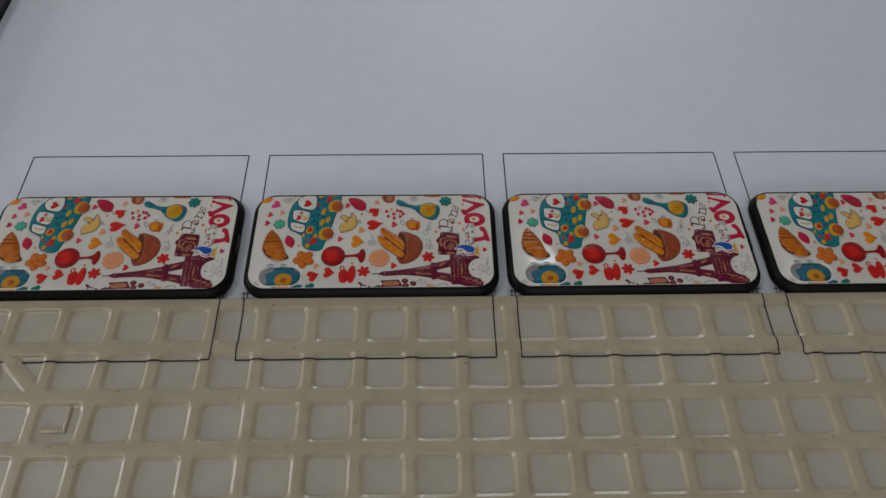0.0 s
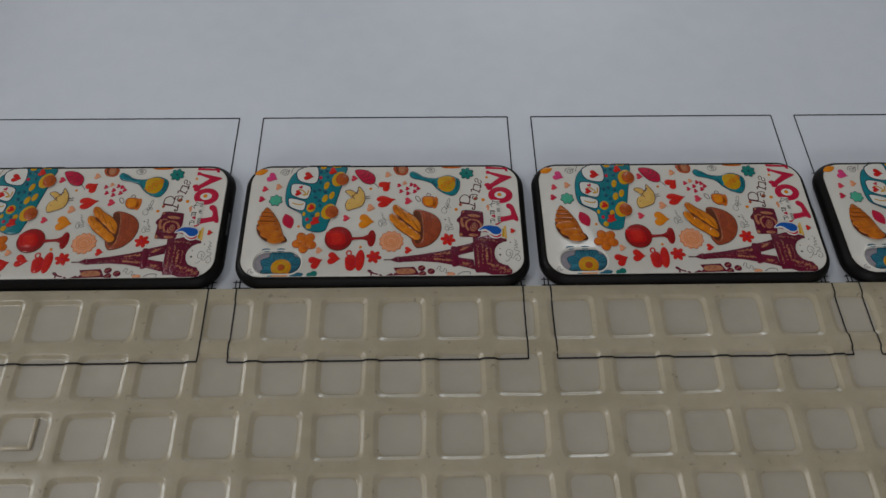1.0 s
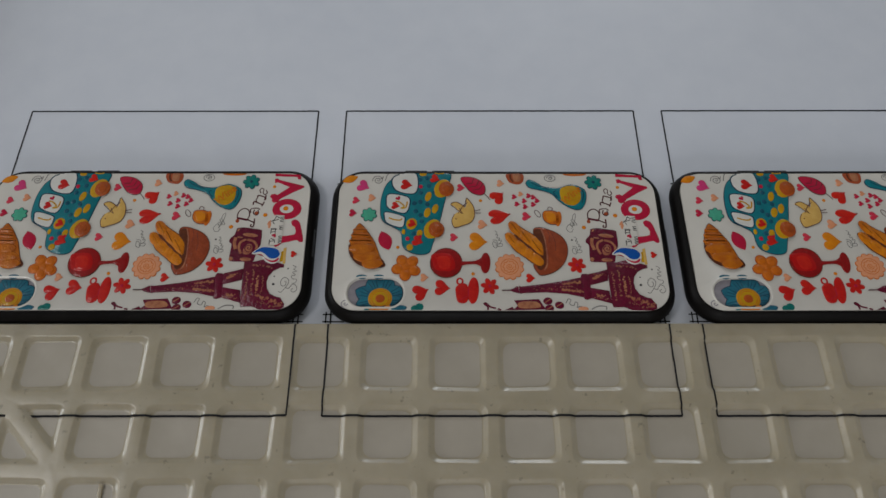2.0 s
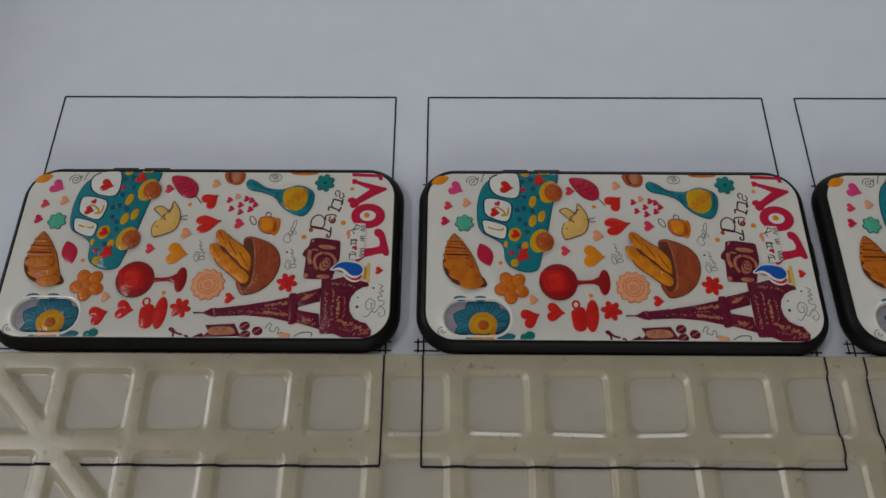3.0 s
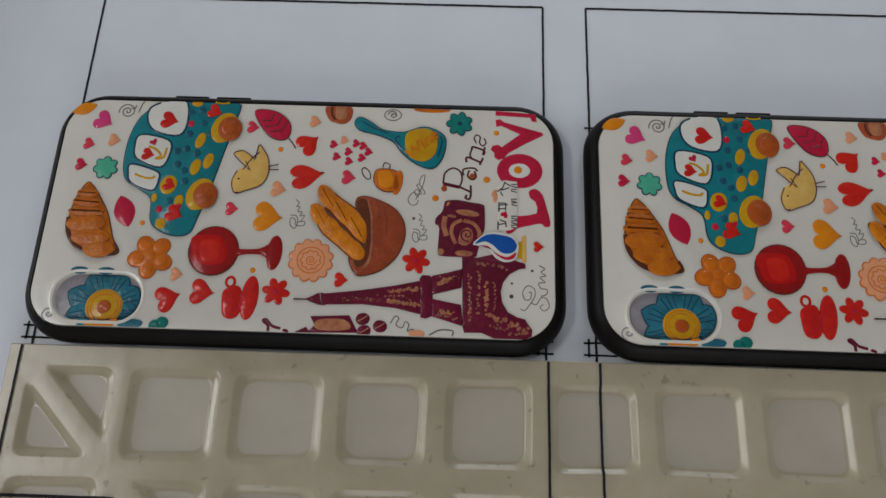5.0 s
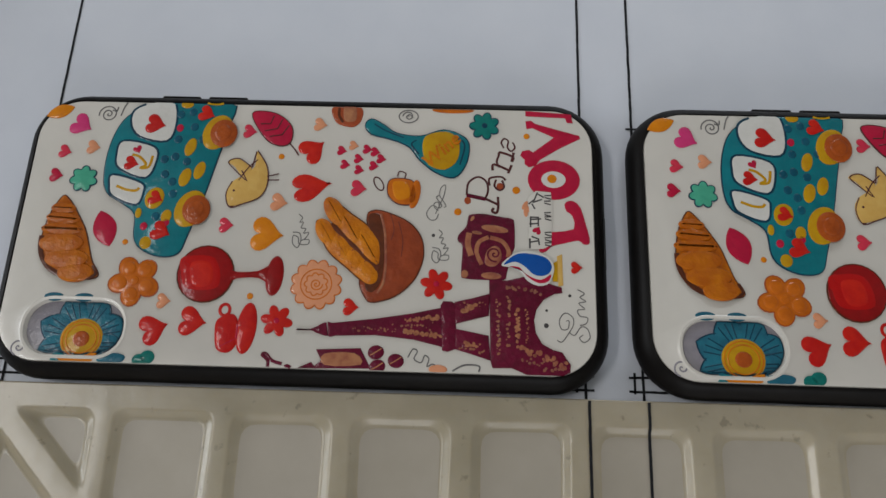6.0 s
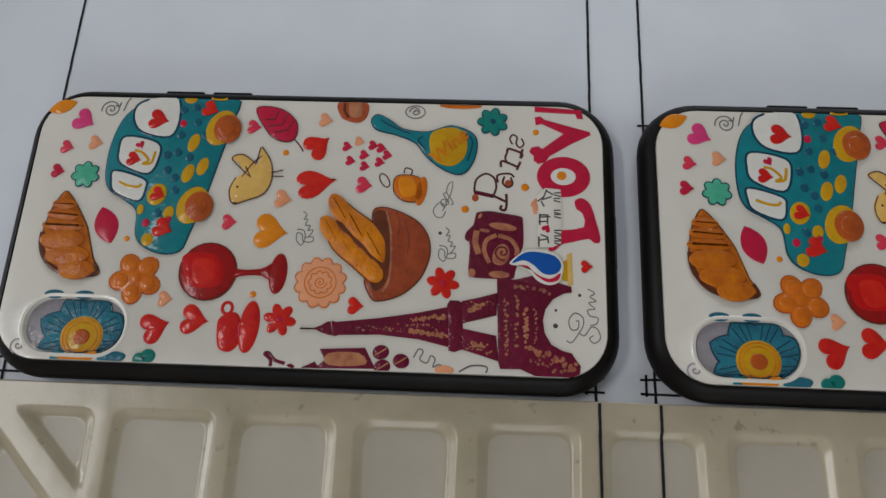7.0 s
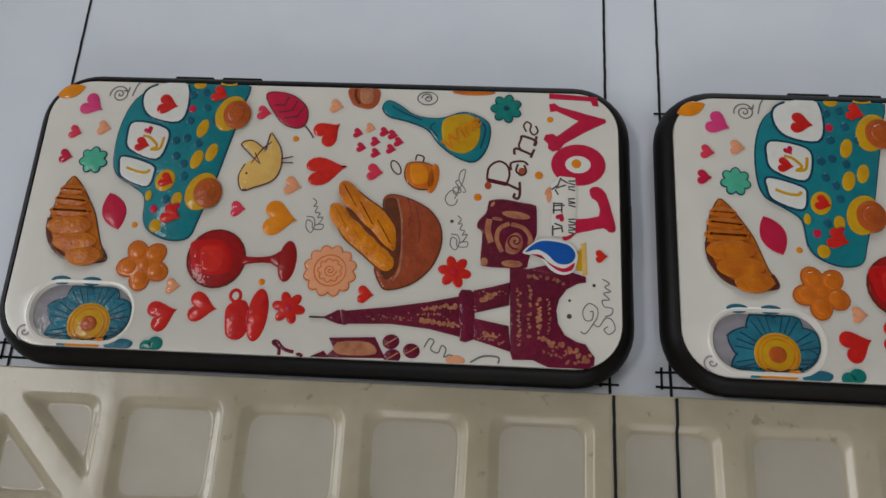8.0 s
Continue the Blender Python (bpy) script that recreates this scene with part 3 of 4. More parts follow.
relief("petal", ellipse((108.6, 68.9), 11.0, 1.8, 0), I_DEEP, plate, 0.2, 0.3)
relief("leaf", leaf((22.1, 33.7), 10.2, 6.0, -68), I_CRIM, plate, 0.3, 0.5, label="crimson pointed leaf")

# orange five-petalled flower
fo = (31.8, 20.4)
base = relief("orange_flower", flower(fo, 6.5, 5, 0.36, 12), I_DEEP, plate, 0.35, 0.5, label="orange five-petalled flower", outline=I_TYRE)
for k in range(5):
    a = radians(48 + 72 * k)
    relief("petal", ellipse((fo[0] + 3.5 * math.cos(a), fo[1] + 3.5 * math.sin(a)), 3.7, 3.7), I_DEEP, base, 0.3, 0.7, 0.3)
relief("eye", ellipse(fo, 2.4, 2.4), I_DEEP, base, 0.3, 0.5, 0.33)

# scalloped rosette
rc = (76.6, 20.7)
base = relief("rosette", flower(rc, 6.3, 12, 0.16, 0, 6), I_PEACH, plate, 0.25, 0.4, label="peach scalloped rosette", outline=I_DEEP)
pen("rosette_ring", [closed(ellipse(rc, 7.6, 7.6)), closed(flower(rc, 2.9, 9, 0.2)), spiral(rc, 1.6, 2)], I_DEEP, base, 0.32, 0.25)

# croissant
cc = smooth_loop([(9.9, 42.2), (11.5, 41.5), (13.4, 39.3), (15.4, 36.4), (17.5, 32.9), (19.1, 28.6), (20.5, 24.9), (22.4, 22.1), (22.0, 20.8), (18.9, 20.3), (14.7, 20.4), (10.1, 22.4), (7.2, 26.3), (6.5, 29.6), (6.9, 34.0), (7.8, 38.1)], 3)
base = relief("croissant", cc, I_BREAD, plate, 0.35, 0.6, label="golden-brown croissant with dark crust", outline=I_CRUST)
ARCS = [open_curve(q, 5) for q in ([(8.0, 39.0), (10.7, 40.0), (13.5, 39.0)], [(7.5, 36.3), (10.9, 37.4), (15.4, 35.8)], [(6.9, 33.0), (11.5, 34.6), (17.3, 31.9)], [(6.7, 29.7), (11.4, 31.7), (18.5, 29.3)], [(7.7, 25.7), (12.6, 27.2), (19.7, 26.0)], [(10.1, 22.6), (15.5, 23.7), (21.5, 22.9)], [(14.7, 20.6), (18.2, 20.4), (22.1, 21.0)])]
for a, b in zip(ARCS, ARCS[1:]):
    c = ((a[5][0] + b[5][0]) / 2, (a[5][1] + b[5][1]) / 2)
    wide = 0.5 * (math.dist(a[0], a[-1]) + math.dist(b[0], b[-1])) * 0.97
    lean = math.degrees(math.atan2(b[-1][1] - b[0][1], b[-1][0] - b[0][0]))
    relief("fold", ellipse(c, wide, math.dist(a[5], b[5]) * 1.2, lean * 0.7, 28), I_BREAD, base, 0.7, 1.2, 0.3)
for a in ARCS[1:-1]:
    pen("crust_line", [a[:7]], I_BROWN, base, 0.18, 0.4)
pen("dark_crust", [open_curve([(6.7, 31.3), (6.9, 28.4), (8.1, 25.3), (10.7, 22.5), (14.7, 20.7)], 5)], I_CRUST, base, 1.3, 0.42)
pen("dark_crust", [open_curve([(17.2, 20.5), (20.0, 20.6), (22.0, 21.7), (21.0, 23.9)], 5)], I_CRUST, base, 0.8, 0.42)

# strawberry-red leaf with stem
lc = (62.1, 62.1)
base = relief("round_leaf", smooth_loop([(55.8, 66.7), (61.9, 66.9), (66.5, 63.3), (66.7, 58.7), (63.9, 57.5), (59.8, 59.7)]), I_CRIM, plate, 0.3, 0.4, label="crimson round leaf with darker veins", outline=I_BROWNLINE)
pen("stem", [open_curve([(66.1, 58.7), (67.9, 56.7), (69.1, 54.9)])], I_BROWNLINE, base, 0.4)
pen("vein", [[(58.4, 63.6), (61.0, 63.7), (61.7, 66.0)], [(59.6, 61.6), (62.9, 62.3), (64.1, 65.1)], [(61.1, 60.0), (64.3, 60.6), (65.9, 63.3)]], I_BROWNLINE, base, 0.35, 0.32)

# bird
base = relief("bird", smooth_loop([(52.5, 40.7), (51.5, 44.4), (52.8, 47.2), (55.1, 48.9), (58.0, 51.5), (58.3, 55.9), (61.3, 51.6), (61.9, 46.8), (60.3, 43.1), (56.1, 41.2)]), I_BIRD, plate, 0.25, 0.35, label="yellow little bird with drawn wings")
relief("wing", smooth_loop([(56.1, 47.8), (52.9, 51.3), (50.9, 52.6), (53.2, 53.8), (57.3, 51.4)]), I_BIRD, base, 0.2, 0.3)
pen("outline", [open_curve([(56.2, 47.6), (53.3, 50.2), (51.2, 52.6), (53.9, 53.6), (57.4, 51.2)]), open_curve([(54.4, 47.5), (56.5, 51.1), (58.8, 53.4)]), open_curve([(54.9, 50.3), (56.6, 47.3)]),
                open_curve([(58.5, 55.9), (61.3, 51.6), (61.9, 46.8), (60.3, 43.1), (56.1, 41.1), (52.9, 40.2), (51.6, 43.7), (52.8, 47.2)]), open_curve([(57.5, 51.2), (58.2, 55.7)]),
                [(61.6, 48.8), (64.6, 49.6)], [(61.7, 47.8), (64.8, 47.9)]], I_BROWNLINE, base, 0.32, 0.24)

relief("eye", ellipse((53.5, 44.7), 0.7, 0.7, 0, 8), I_BROWNLINE, base, 0.05, 0.1, 0.24)
relief("beak", leaf((53.6, 41.0), 2.2, 1.1, 60), I_BROWNLINE, base, 0.1, 0.2)

# painted car seen on its side
car = relief("toy_car", smooth_loop([(34.8, 69.6), (50.4, 70.1), (49.9, 61.8), (47.8, 51.1), (45.9, 42.2), (43.2, 32.2), (41.5, 27.6), (37.0, 26.7), (32.1, 28.5), (29.8, 31.6), (29.0, 37.6), (25.4, 40.5), (21.0, 43.3), (19.4, 48.1), (19.6, 56.5), (22.0, 63.8), (26.9, 67.6)], 4), I_TEAL, plate, 0.45, 0.5, label="teal painted toy car with spotted bonnet", outline=I_TEALDARK)
for pts in (([(25.6, 67.6), (34.3, 69.6), (36.2, 63.2), (34.4, 58.0), (27.0, 59.2), (24.2, 63.4)]), ([(23.1, 57.8), (31.5, 56.2), (32.5, 52.0), (30.3, 47.5), (23.2, 50.0), (21.9, 53.8)]), ([(21.9, 48.2), (29.5, 46.1), (30.5, 43.7), (29.1, 40.1), (22.8, 42.3), (21.4, 45.4)])):
    w = relief("car_window", smooth_loop(pts, 4), I_WHITE, car, 0.12, 0.3, 0.4, "ivory car window with a dark rim")
    pen("rim", [closed(smooth_loop(pts, 4))], I_TEALDARK, w, 0.85, 0.45)
relief("heart", heart((30.6, 62.8), 5.6, -10), I_RED, car, 0.25, 0.35, 0.5)
relief("heart", heart((26.0, 51.5), 4.0, -10), I_RED, car, 0.2, 0.3, 0.5)
relief("heart", heart((27.2, 55.4), 2.4, -60), I_CRIM, car, 0.15, 0.25, 0.5)
pen("squiggle", [open_curve([(26.0, 53.9), (28.0, 53.3), (30.0, 51.2), (28.6, 50.2), (30.8, 50.6), (31.4, 53.7)]), open_curve([(23.3, 45.1), (26.0, 44.1), (28.4, 43.9), (29.3, 44.7)])], I_YELLOW, car, 0.9, 0.5)
for c in ((49.1, 60.5), (44.7, 39.1)):
    wh = relief("wheel", ellipse((c[0] - 1.7, c[1] + 0.3), 7.6, 10.4, -20), I_YELLOW, car, 0.45, 0.6, 0.3, "ochre wheel arch with an orange wheel")
    relief("tyre", ellipse(c, 7.2, 8.0), I_TYRE, wh, 0.5, 0.7, 0.55)
    relief("hub", ellipse(c, 4.4, 4.8), I_TYRE, wh, 0.3, 0.6, 1.0)
for c, w, h, d in (((40.9, 56.4), 3.4, 6.0, -15), ((40.6, 47.9), 3.6, 6.0, -15), ((44.1, 49.9), 3.4, 5.8, -15), ((33.6, 42.0), 5.8, 6.8, -15), ((37.3, 37.2), 3.2, 4.2, -10), ((33.1, 30.1), 3.6, 3.8, 0), ((30.1, 37.9), 2.0, 3.2, 0), ((38.4, 68.7), 4.0, 2.6, 0), ((45.9, 69.3), 5.4, 1.6, 0)):
    relief("spot", ellipse(c, w * 0.84, h * 0.88, d), I_YELLOW, car, 0.25, 0.4, 0.42)
for c, s in (((33.8, 42.0), 4.0), ((43.8, 66.1), 4.6), ((36.3, 33.2), 5.2)):
    relief("heart", heart(c, s, -20), I_RED, car, 0.25, 0.35, 0.6)
for c in ((37.4, 61.8), (32.0, 34.4), (37.4, 35.6)):
    relief("berry", ellipse(c, 1.9, 2.2), I_CRIM, car, 0.25, 0.3, 0.42)
for k, c in enumerate(((37.1, 65.7), (41.2, 62.2), (37.4, 58.5), (34.6, 52.8), (35.3, 48.6), (37.3, 53.6), (40.5, 52.3), (43.8, 58.7), (38.1, 43.3), (34.6, 37.1), (40.3, 66.5), (37.5, 46.6))):
    relief("dapple", ellipse(c, 2.2, 2.4), I_TEALMID, car, 0.2, 0.4, 0.42)

# wine glass
gl = relief("wine_glass", ellipse((49.1, 22.6), 14.0, 14.4, 0), I_WINE, plate, 0.5, 0.9, label="glossy red wine glass lying on its side", outline=I_CRUST)
relief("stem", smooth_loop([(53.7, 24.8), (56.6, 23.4), (62.0, 23.7), (64.9, 25.0), (65.5, 20.1), (62.3, 21.9), (56.8, 21.6), (54.4, 20.1)], 3), I_WINE, gl, 0.4, 0.3)
relief("foot", ellipse((66.2, 22.6), 4.4, 10.2, -3), I_WINE, gl, 0.45, 0.6)
relief("wine", smooth_loop([(43.2, 26.7), (51.2, 26.7), (52.9, 19.2), (45.1, 18.5), (43.0, 22.5)]), I_CLARET, gl, 0.25, 1.6, 0.42)
relief("glint", smooth_loop([(45.3, 25.2), (50.2, 25.3), (51.2, 20.0), (46.4, 19.5)]), I_RED, gl, 0.15, 0.9, 0.6)

# red cups
tea = relief("tea_cup", smooth_loop([(53.4, 11.2), (56.6, 12.8), (58.4, 11.2), (58.7, 5.7), (56.9, 3.4), (54.1, 4.1), (53.2, 7.8)]), I_RED, plate, 0.45, 0.6, label="red cup with its saucer")
relief("saucer", ellipse((60.7, 9.4), 4.9, 12.6, -4), I_RED, tea, 0.45, 0.6)
pen("handle", [closed(ellipse((55.0, 13.7), 2.4, 2.8))], I_RED, tea, 0.8)
pen("cup_line", [open_curve([(58.6, 10.2), (58.6, 6.7)]), open_curve([(54.9, 4.7), (58.2, 6.6)])], I_CRIM, tea, 0.4, 0.42)

# bottle
bo = relief("bottle", smooth_loop([(85.8, 63.9), (87.3, 65.8), (90.6, 64.3), (94.2, 61.9), (100.4, 61.2), (106.4, 63.1), (111.5, 61.3), (113.1, 58.5), (112.3, 53.3), (109.4, 49.7), (104.7, 51.0), (100.5, 54.3), (97.5, 58.0), (92.6, 60.1), (87.6, 61.4)], 4), I_TEAL, plate, 0.45, 0.6, label="teal bottle with an ochre label", outline=I_TEALDARK)
lb = relief("label", smooth_loop([(101.7, 61.0), (106.9, 62.5), (110.3, 60.1), (110.2, 54.6), (106.9, 51.7), (102.7, 53.0), (101.1, 56.8)], 4), I_YELLOW, bo, 0.2, 0.35, 0.42, "round ochre bottle label")
lettering("writing", "Wine", (105.9, 56.9), 5.2, 45, I_BREAD, lb, 0.2, 0.05, z=0.62)
pen("gleam", [open_curve([(88.2, 64.2), (91.4, 62.3), (96.0, 60.5)]), open_curve([(99.4, 59.8), (98.2, 58.6), (100.2, 55.9)]), open_curve([(111.2, 60.1), (111.9, 58.1), (110.8, 53.2)])], I_TEALDARK, bo, 0.6, 0.42)

# orange cup
cu = relief("coffee_cup", smooth_loop([(93.3, 48.8), (98.6, 48.7), (100.2, 45.4), (99.5, 42.4), (95.5, 42.2), (92.8, 44.8)]), I_DEEP, plate, 0.3, 0.4, label="orange coffee cup with a thin drawn rim", outline=I_BROWNLINE)
relief("saucer", ellipse((99.5, 45.0), 3.0, 7.8, -8), I_DEEP, cu, 0.3, 0.4)
relief("cup_front", smooth_loop([(93.9, 48.0), (97.6, 47.9), (98.3, 44.0), (94.9, 43.5)]), I_ORANGE, cu, 0.12, 0.4, 0.3)
pen("handle", [closed(ellipse((90.3, 47.6), 2.0, 4.0, 30)), open_curve([(95.0, 49.7), (95.4, 51.1), (97.0, 50.6), (96.8, 49.2)])], I_BROWNLINE, cu, 0.35)
# brown cup cut by the rim
cu = relief("brown_cup", smooth_loop([(77.0, 69.1), (84.2, 69.3), (84.8, 65.7), (83.0, 63.5), (80.0, 63.7), (77.8, 65.1)]), I_BROWN, plate, 0.3, 0.4, label="brown cup cut off by the edge")
relief("cup_front", smooth_loop([(80.0, 69.2), (82.9, 69.3), (83.3, 65.2), (80.4, 65.1)]), I_GOLD, cu, 0.12, 0.4, 0.3)
pen("cup_line", [open_curve([(78.7, 68.8), (78.8, 66.5), (80.0, 64.6)])], I_CRUST, cu, 0.8, 0.3)

# bread basket
bk = relief("bread_basket", smooth_loop([(89.4, 40.3), (93.5, 39.7), (98.7, 37.2), (101.6, 33.7), (102.5, 29.9), (102.0, 26.1), (100.0, 21.9), (95.9, 18.2), (90.7, 16.6), (88.6, 17.9), (87.1, 22.3), (90.4, 26.6), (87.9, 37.7)], 4), I_BROWN, plate, 0.4, 0.7, label="brown woven bread basket", outline=I_CRUST)
relief("basket_mouth", smooth_loop([(88.6, 39.2), (91.2, 39.0), (92.4, 34.5), (92.9, 26.7), (92.3, 21.4), (90.1, 18.9), (88.4, 21.0), (90.4, 26.6), (88.3, 36.3)], 4), I_CRUST, bk, 0.1, 0.3, 0.38)
for pts, lobes in (([(77.1, 42.0), (78.1, 42.8), (80.5, 41.9), (83.9, 39.3), (87.9, 36.5), (90.3, 33.7), (91.7, 30.9), (91.5, 25.7), (87.5, 28.9), (83.1, 33.0), (80.1, 36.3), (78.0, 39.6)], [(77.6, 41.8), (81.9, 37.5), (86.4, 33.0), (91.0, 28.4)]), ([(75.3, 36.1), (76.1, 37.4), (78.7, 36.6), (81.2, 33.8), (84.6, 31.1), (87.5, 28.9), (90.4, 25.7), (91.5, 23.5), (90.4, 21.1), (87.6, 21.9), (83.8, 25.0), (79.4, 28.6), (77.3, 31.8)], [(76.0, 36.1), (79.9, 32.2), (83.7, 28.6), (86.9, 25.7), (90.7, 22.5)])):
    bg = relief("baguette", smooth_loop(pts, 4), I_BREAD, bk, 0.6, 0.9, 0.1, "golden-brown ridged baguette with dark sides", I_CRUST)
    for k, (p, q) in enumerate(zip(lobes, lobes[1:])):
        c = ((p[0] + q[0]) / 2, (p[1] + q[1]) / 2)
        relief("ridge", ellipse(c, math.dist(p, q) * 1.4, 4.6, math.degrees(math.atan2(q[1] - p[1], q[0] - p[0])) - 14), I_BREAD, bg, 0.32, 1.6, 0.55)
        if k:
            pen("crease", [open_curve([(p[0] - 2.0, p[1] - 0.6), (p[0], p[1] - 0.2), (p[0] + 1.4, p[1] + 1.0)])], I_BROWN, bg, 0.5, 0.72)
pen("side_shade", [open_curve([(79.1, 36.2), (83.1, 32.5), (87.6, 28.2), (90.8, 25.0), (91.8, 25.9)])], I_CRUST, bk, 1.1, 0.66)
pen("woven_rim", [open_curve([(91.4, 39.3), (92.6, 34.8), (93.0, 31.0), (93.3, 26.3), (93.0, 21.6), (91.6, 18.8)])], I_GOLD, bk, 0.6, 0.46)
pen("weave", [open_curve([(93.8, 39.4), (94.9, 35.4), (94.3, 32.5)]), open_curve([(95.9, 37.4), (97.2, 32.6), (97.0, 28.3)])], I_BROWNLINE, bk, 0.3, 0.36)

# old camera
cm = relief("old_camera", smooth_loop([(113.7, 39.8), (116.7, 40.2), (120.7, 39.6), (124.2, 39.0), (124.8, 37.6), (124.9, 31.8), (124.1, 29.4), (123.0, 24.7), (122.2, 23.1), (117.1, 23.0), (112.9, 23.2), (111.8, 24.4), (112.0, 31.3), (110.8, 32.7), (111.0, 34.5), (112.7, 36.5), (113.2, 38.9)], 3), I_PURPLE, plate, 0.35, 0.5, label="plum-coloured old camera with sand details")
LENS = (119.9, 29.5)
pen("lens_ring", [open_curve([(116.8, 26.8), (115.5, 29.9), (116.1, 32.6), (118.4, 33.9)]), open_curve([(118.8, 33.8), (121.7, 32.9), (123.3, 30.7), (123.2, 28.8)])], I_GOLD, cm, 1.25, 0.34)
pen("lens_ring", [open_curve([(113.6, 34.9), (113.3, 32.0), (114.2, 29.0)])], I_GOLD, cm, 1.7, 0.34)
relief("lens", smooth_loop([(117.7, 26.9), (117.9, 30.0), (119.8, 31.7), (121.4, 30.7), (121.5, 28.1), (119.9, 26.4)]), I_GOLD, cm, 0.25, 0.5, 0.33)
pen("swirl", [spiral(LENS, 2.0, 1.6, 70)], I_PURPLE, cm, 0.55, 0.55)
for c, w, h, d in (((119.9, 36.1), 6.8, 1.9, -8), ((119.2, 24.0), 5.0, 1.8, -2), ((115.5, 35.0), 2.6, 0.9, -8), ((112.7, 24.3), 1.8, 2.0, 0), ((114.3, 38.7), 1.6, 0.8, 60)):
    relief("detail", ellipse(c, w, h, d), I_GOLD, cm, 0.1, 0.3, 0.34)

# tower lying on its side
tw = new("tower")
tw.parent = plate
tagged(tw, "plum-coloured lattice tower lying on its side")
def slab(pts, name="beam"):
    return relief(name, pts, I_PURPLE, tw, 0.32, 0.3)
slab([(72.7, 9.5), (76.2, 9.7), (77.7, 10.4), (79.2, 11.3), (79.9, 11.4), (80.5, 8.1), (79.7, 8.1), (77.8, 8.7), (76.5, 9.3), (72.8, 9.3)], "spire")
slab([(80.1, 11.6), (81.3, 11.3), (91.4, 12.6), (100.5, 14.2), (107.4, 15.8), (107.9, 6.2), (100.8, 7.8), (91.7, 8.6), (82.1, 8.2), (81.3, 7.9), (80.5, 8.0)], "upper_shaft")
slab([(107.1, 16.3), (107.7, 17.4), (109.8, 17.4), (110.8, 16.7), (111.2, 5.9), (109.1, 5.1), (107.8, 5.4)], "gallery")
slab([(110.5, 17.3), (114.6, 18.3), (118.9, 19.6), (118.8, 14.1), (110.7, 11.9)])
slab([(110.7, 10.8), (118.8, 9.3), (119.4, 3.3), (114.8, 4.7), (110.9, 5.8)])
slab([(118.7, 23.2), (123.0, 23.0), (127.2, 24.1), (133.7, 22.4), (136.3, 21.6), (136.4, 20.2), (134.5, 19.9), (131.9, 18.4), (130.2, 16.0), (129.6, 13.3), (130.0, 10.3), (131.5, 7.7), (134.1, 6.3), (136.2, 5.8), (137.0, 4.5), (138.2, 2.9), (138.0, 1.1), (136.2, 0.2), (131.5, -0.0), (127.8, 0.2), (124.4, 1.7), (119.8, 1.6), (119.3, 3.1)], "base_arch")
rnd = random.Random(7)


def flecks(a, b, spread0, spread1, n, lo, hi, mat_bm):
    n, lo, hi = int(n * 1.7), lo * 0.55, hi * 0.7
    for k in range(n):
        f = (k + rnd.random()) / n
        w = spread0 + (spread1 - spread0) * f
        c = (a[0] + (b[0] - a[0]) * f + rnd.uniform(-0.4, 0.4), a[1] + (b[1] - a[1]) * f + rnd.uniform(-w, w))
        r = rnd.uniform(lo, hi)
        relief_into(mat_bm, ellipse(c, r * rnd.uniform(0.8, 1.5), r, rnd.uniform(0, 180), 9), 0.05, 0.12, 0.3)


pale, dim = bmesh.new(), bmesh.new()
for a, b, s0, s1, n, lo, hi, which in (
        ((99.0, 12.4), (107.0, 13.4), 0.3, 0.4, 16, 0.8, 1.5, pale), ((98.8, 9.7), (107.2, 8.8), 0.3, 0.4, 15, 0.8, 1.5, pale), ((86.4, 10.0), (105.8, 10.9), 0.6, 1.2, 22, 0.5, 0.9, dim),
        ((112.1, 15.1), (115.3, 16.4), 0.3, 0.3, 5, 1.2, 1.9, pale), ((113.1, 7.3), (116.5, 6.7), 0.3, 0.5, 6, 1.0, 1.8, pale), ((111.4, 16.5), (117.9, 16.8), 0.6, 0.8, 8, 0.5, 1.0, dim), ((111.8, 6.6), (118.2, 5.6), 0.6, 0.8, 8, 0.5, 1.0, dim),
        ((125.5, 16.0), (125.8, 7.9), 0.2, 0.2, 9, 1.1, 1.6, pale), ((127.8, 15.8), (128.0, 7.7), 0.15, 0.15, 10, 0.6, 0.9, pale), ((120.9, 18.2), (121.2, 5.1), 0.4, 0.4, 16, 0.6, 1.2, dim), ((123.5, 19.7), (123.3, 6.5), 0.3, 0.4, 10, 0.7, 1.3, dim),
        ((125.8, 6.6), (137.2, 2.6), 0.5, 0.9, 13, 1.0, 1.9, pale), ((126.5, 4.0), (136.6, 1.3), 0.8, 1.2, 12, 0.7, 1.2, dim), ((122.4, 21.3), (131.5, 20.0), 0.5, 0.6, 10, 0.7, 1.3, dim)):
    flecks(a, b, s0, s1, n, lo, hi, which)
tagged(part("lattice_light", pale, I_GOLD, tw, "sand-coloured lattice flecks"), kind="stuff")
tagged(part("lattice_shade", dim, I_FLECK, tw, "dull rose lattice flecks"), kind="stuff")

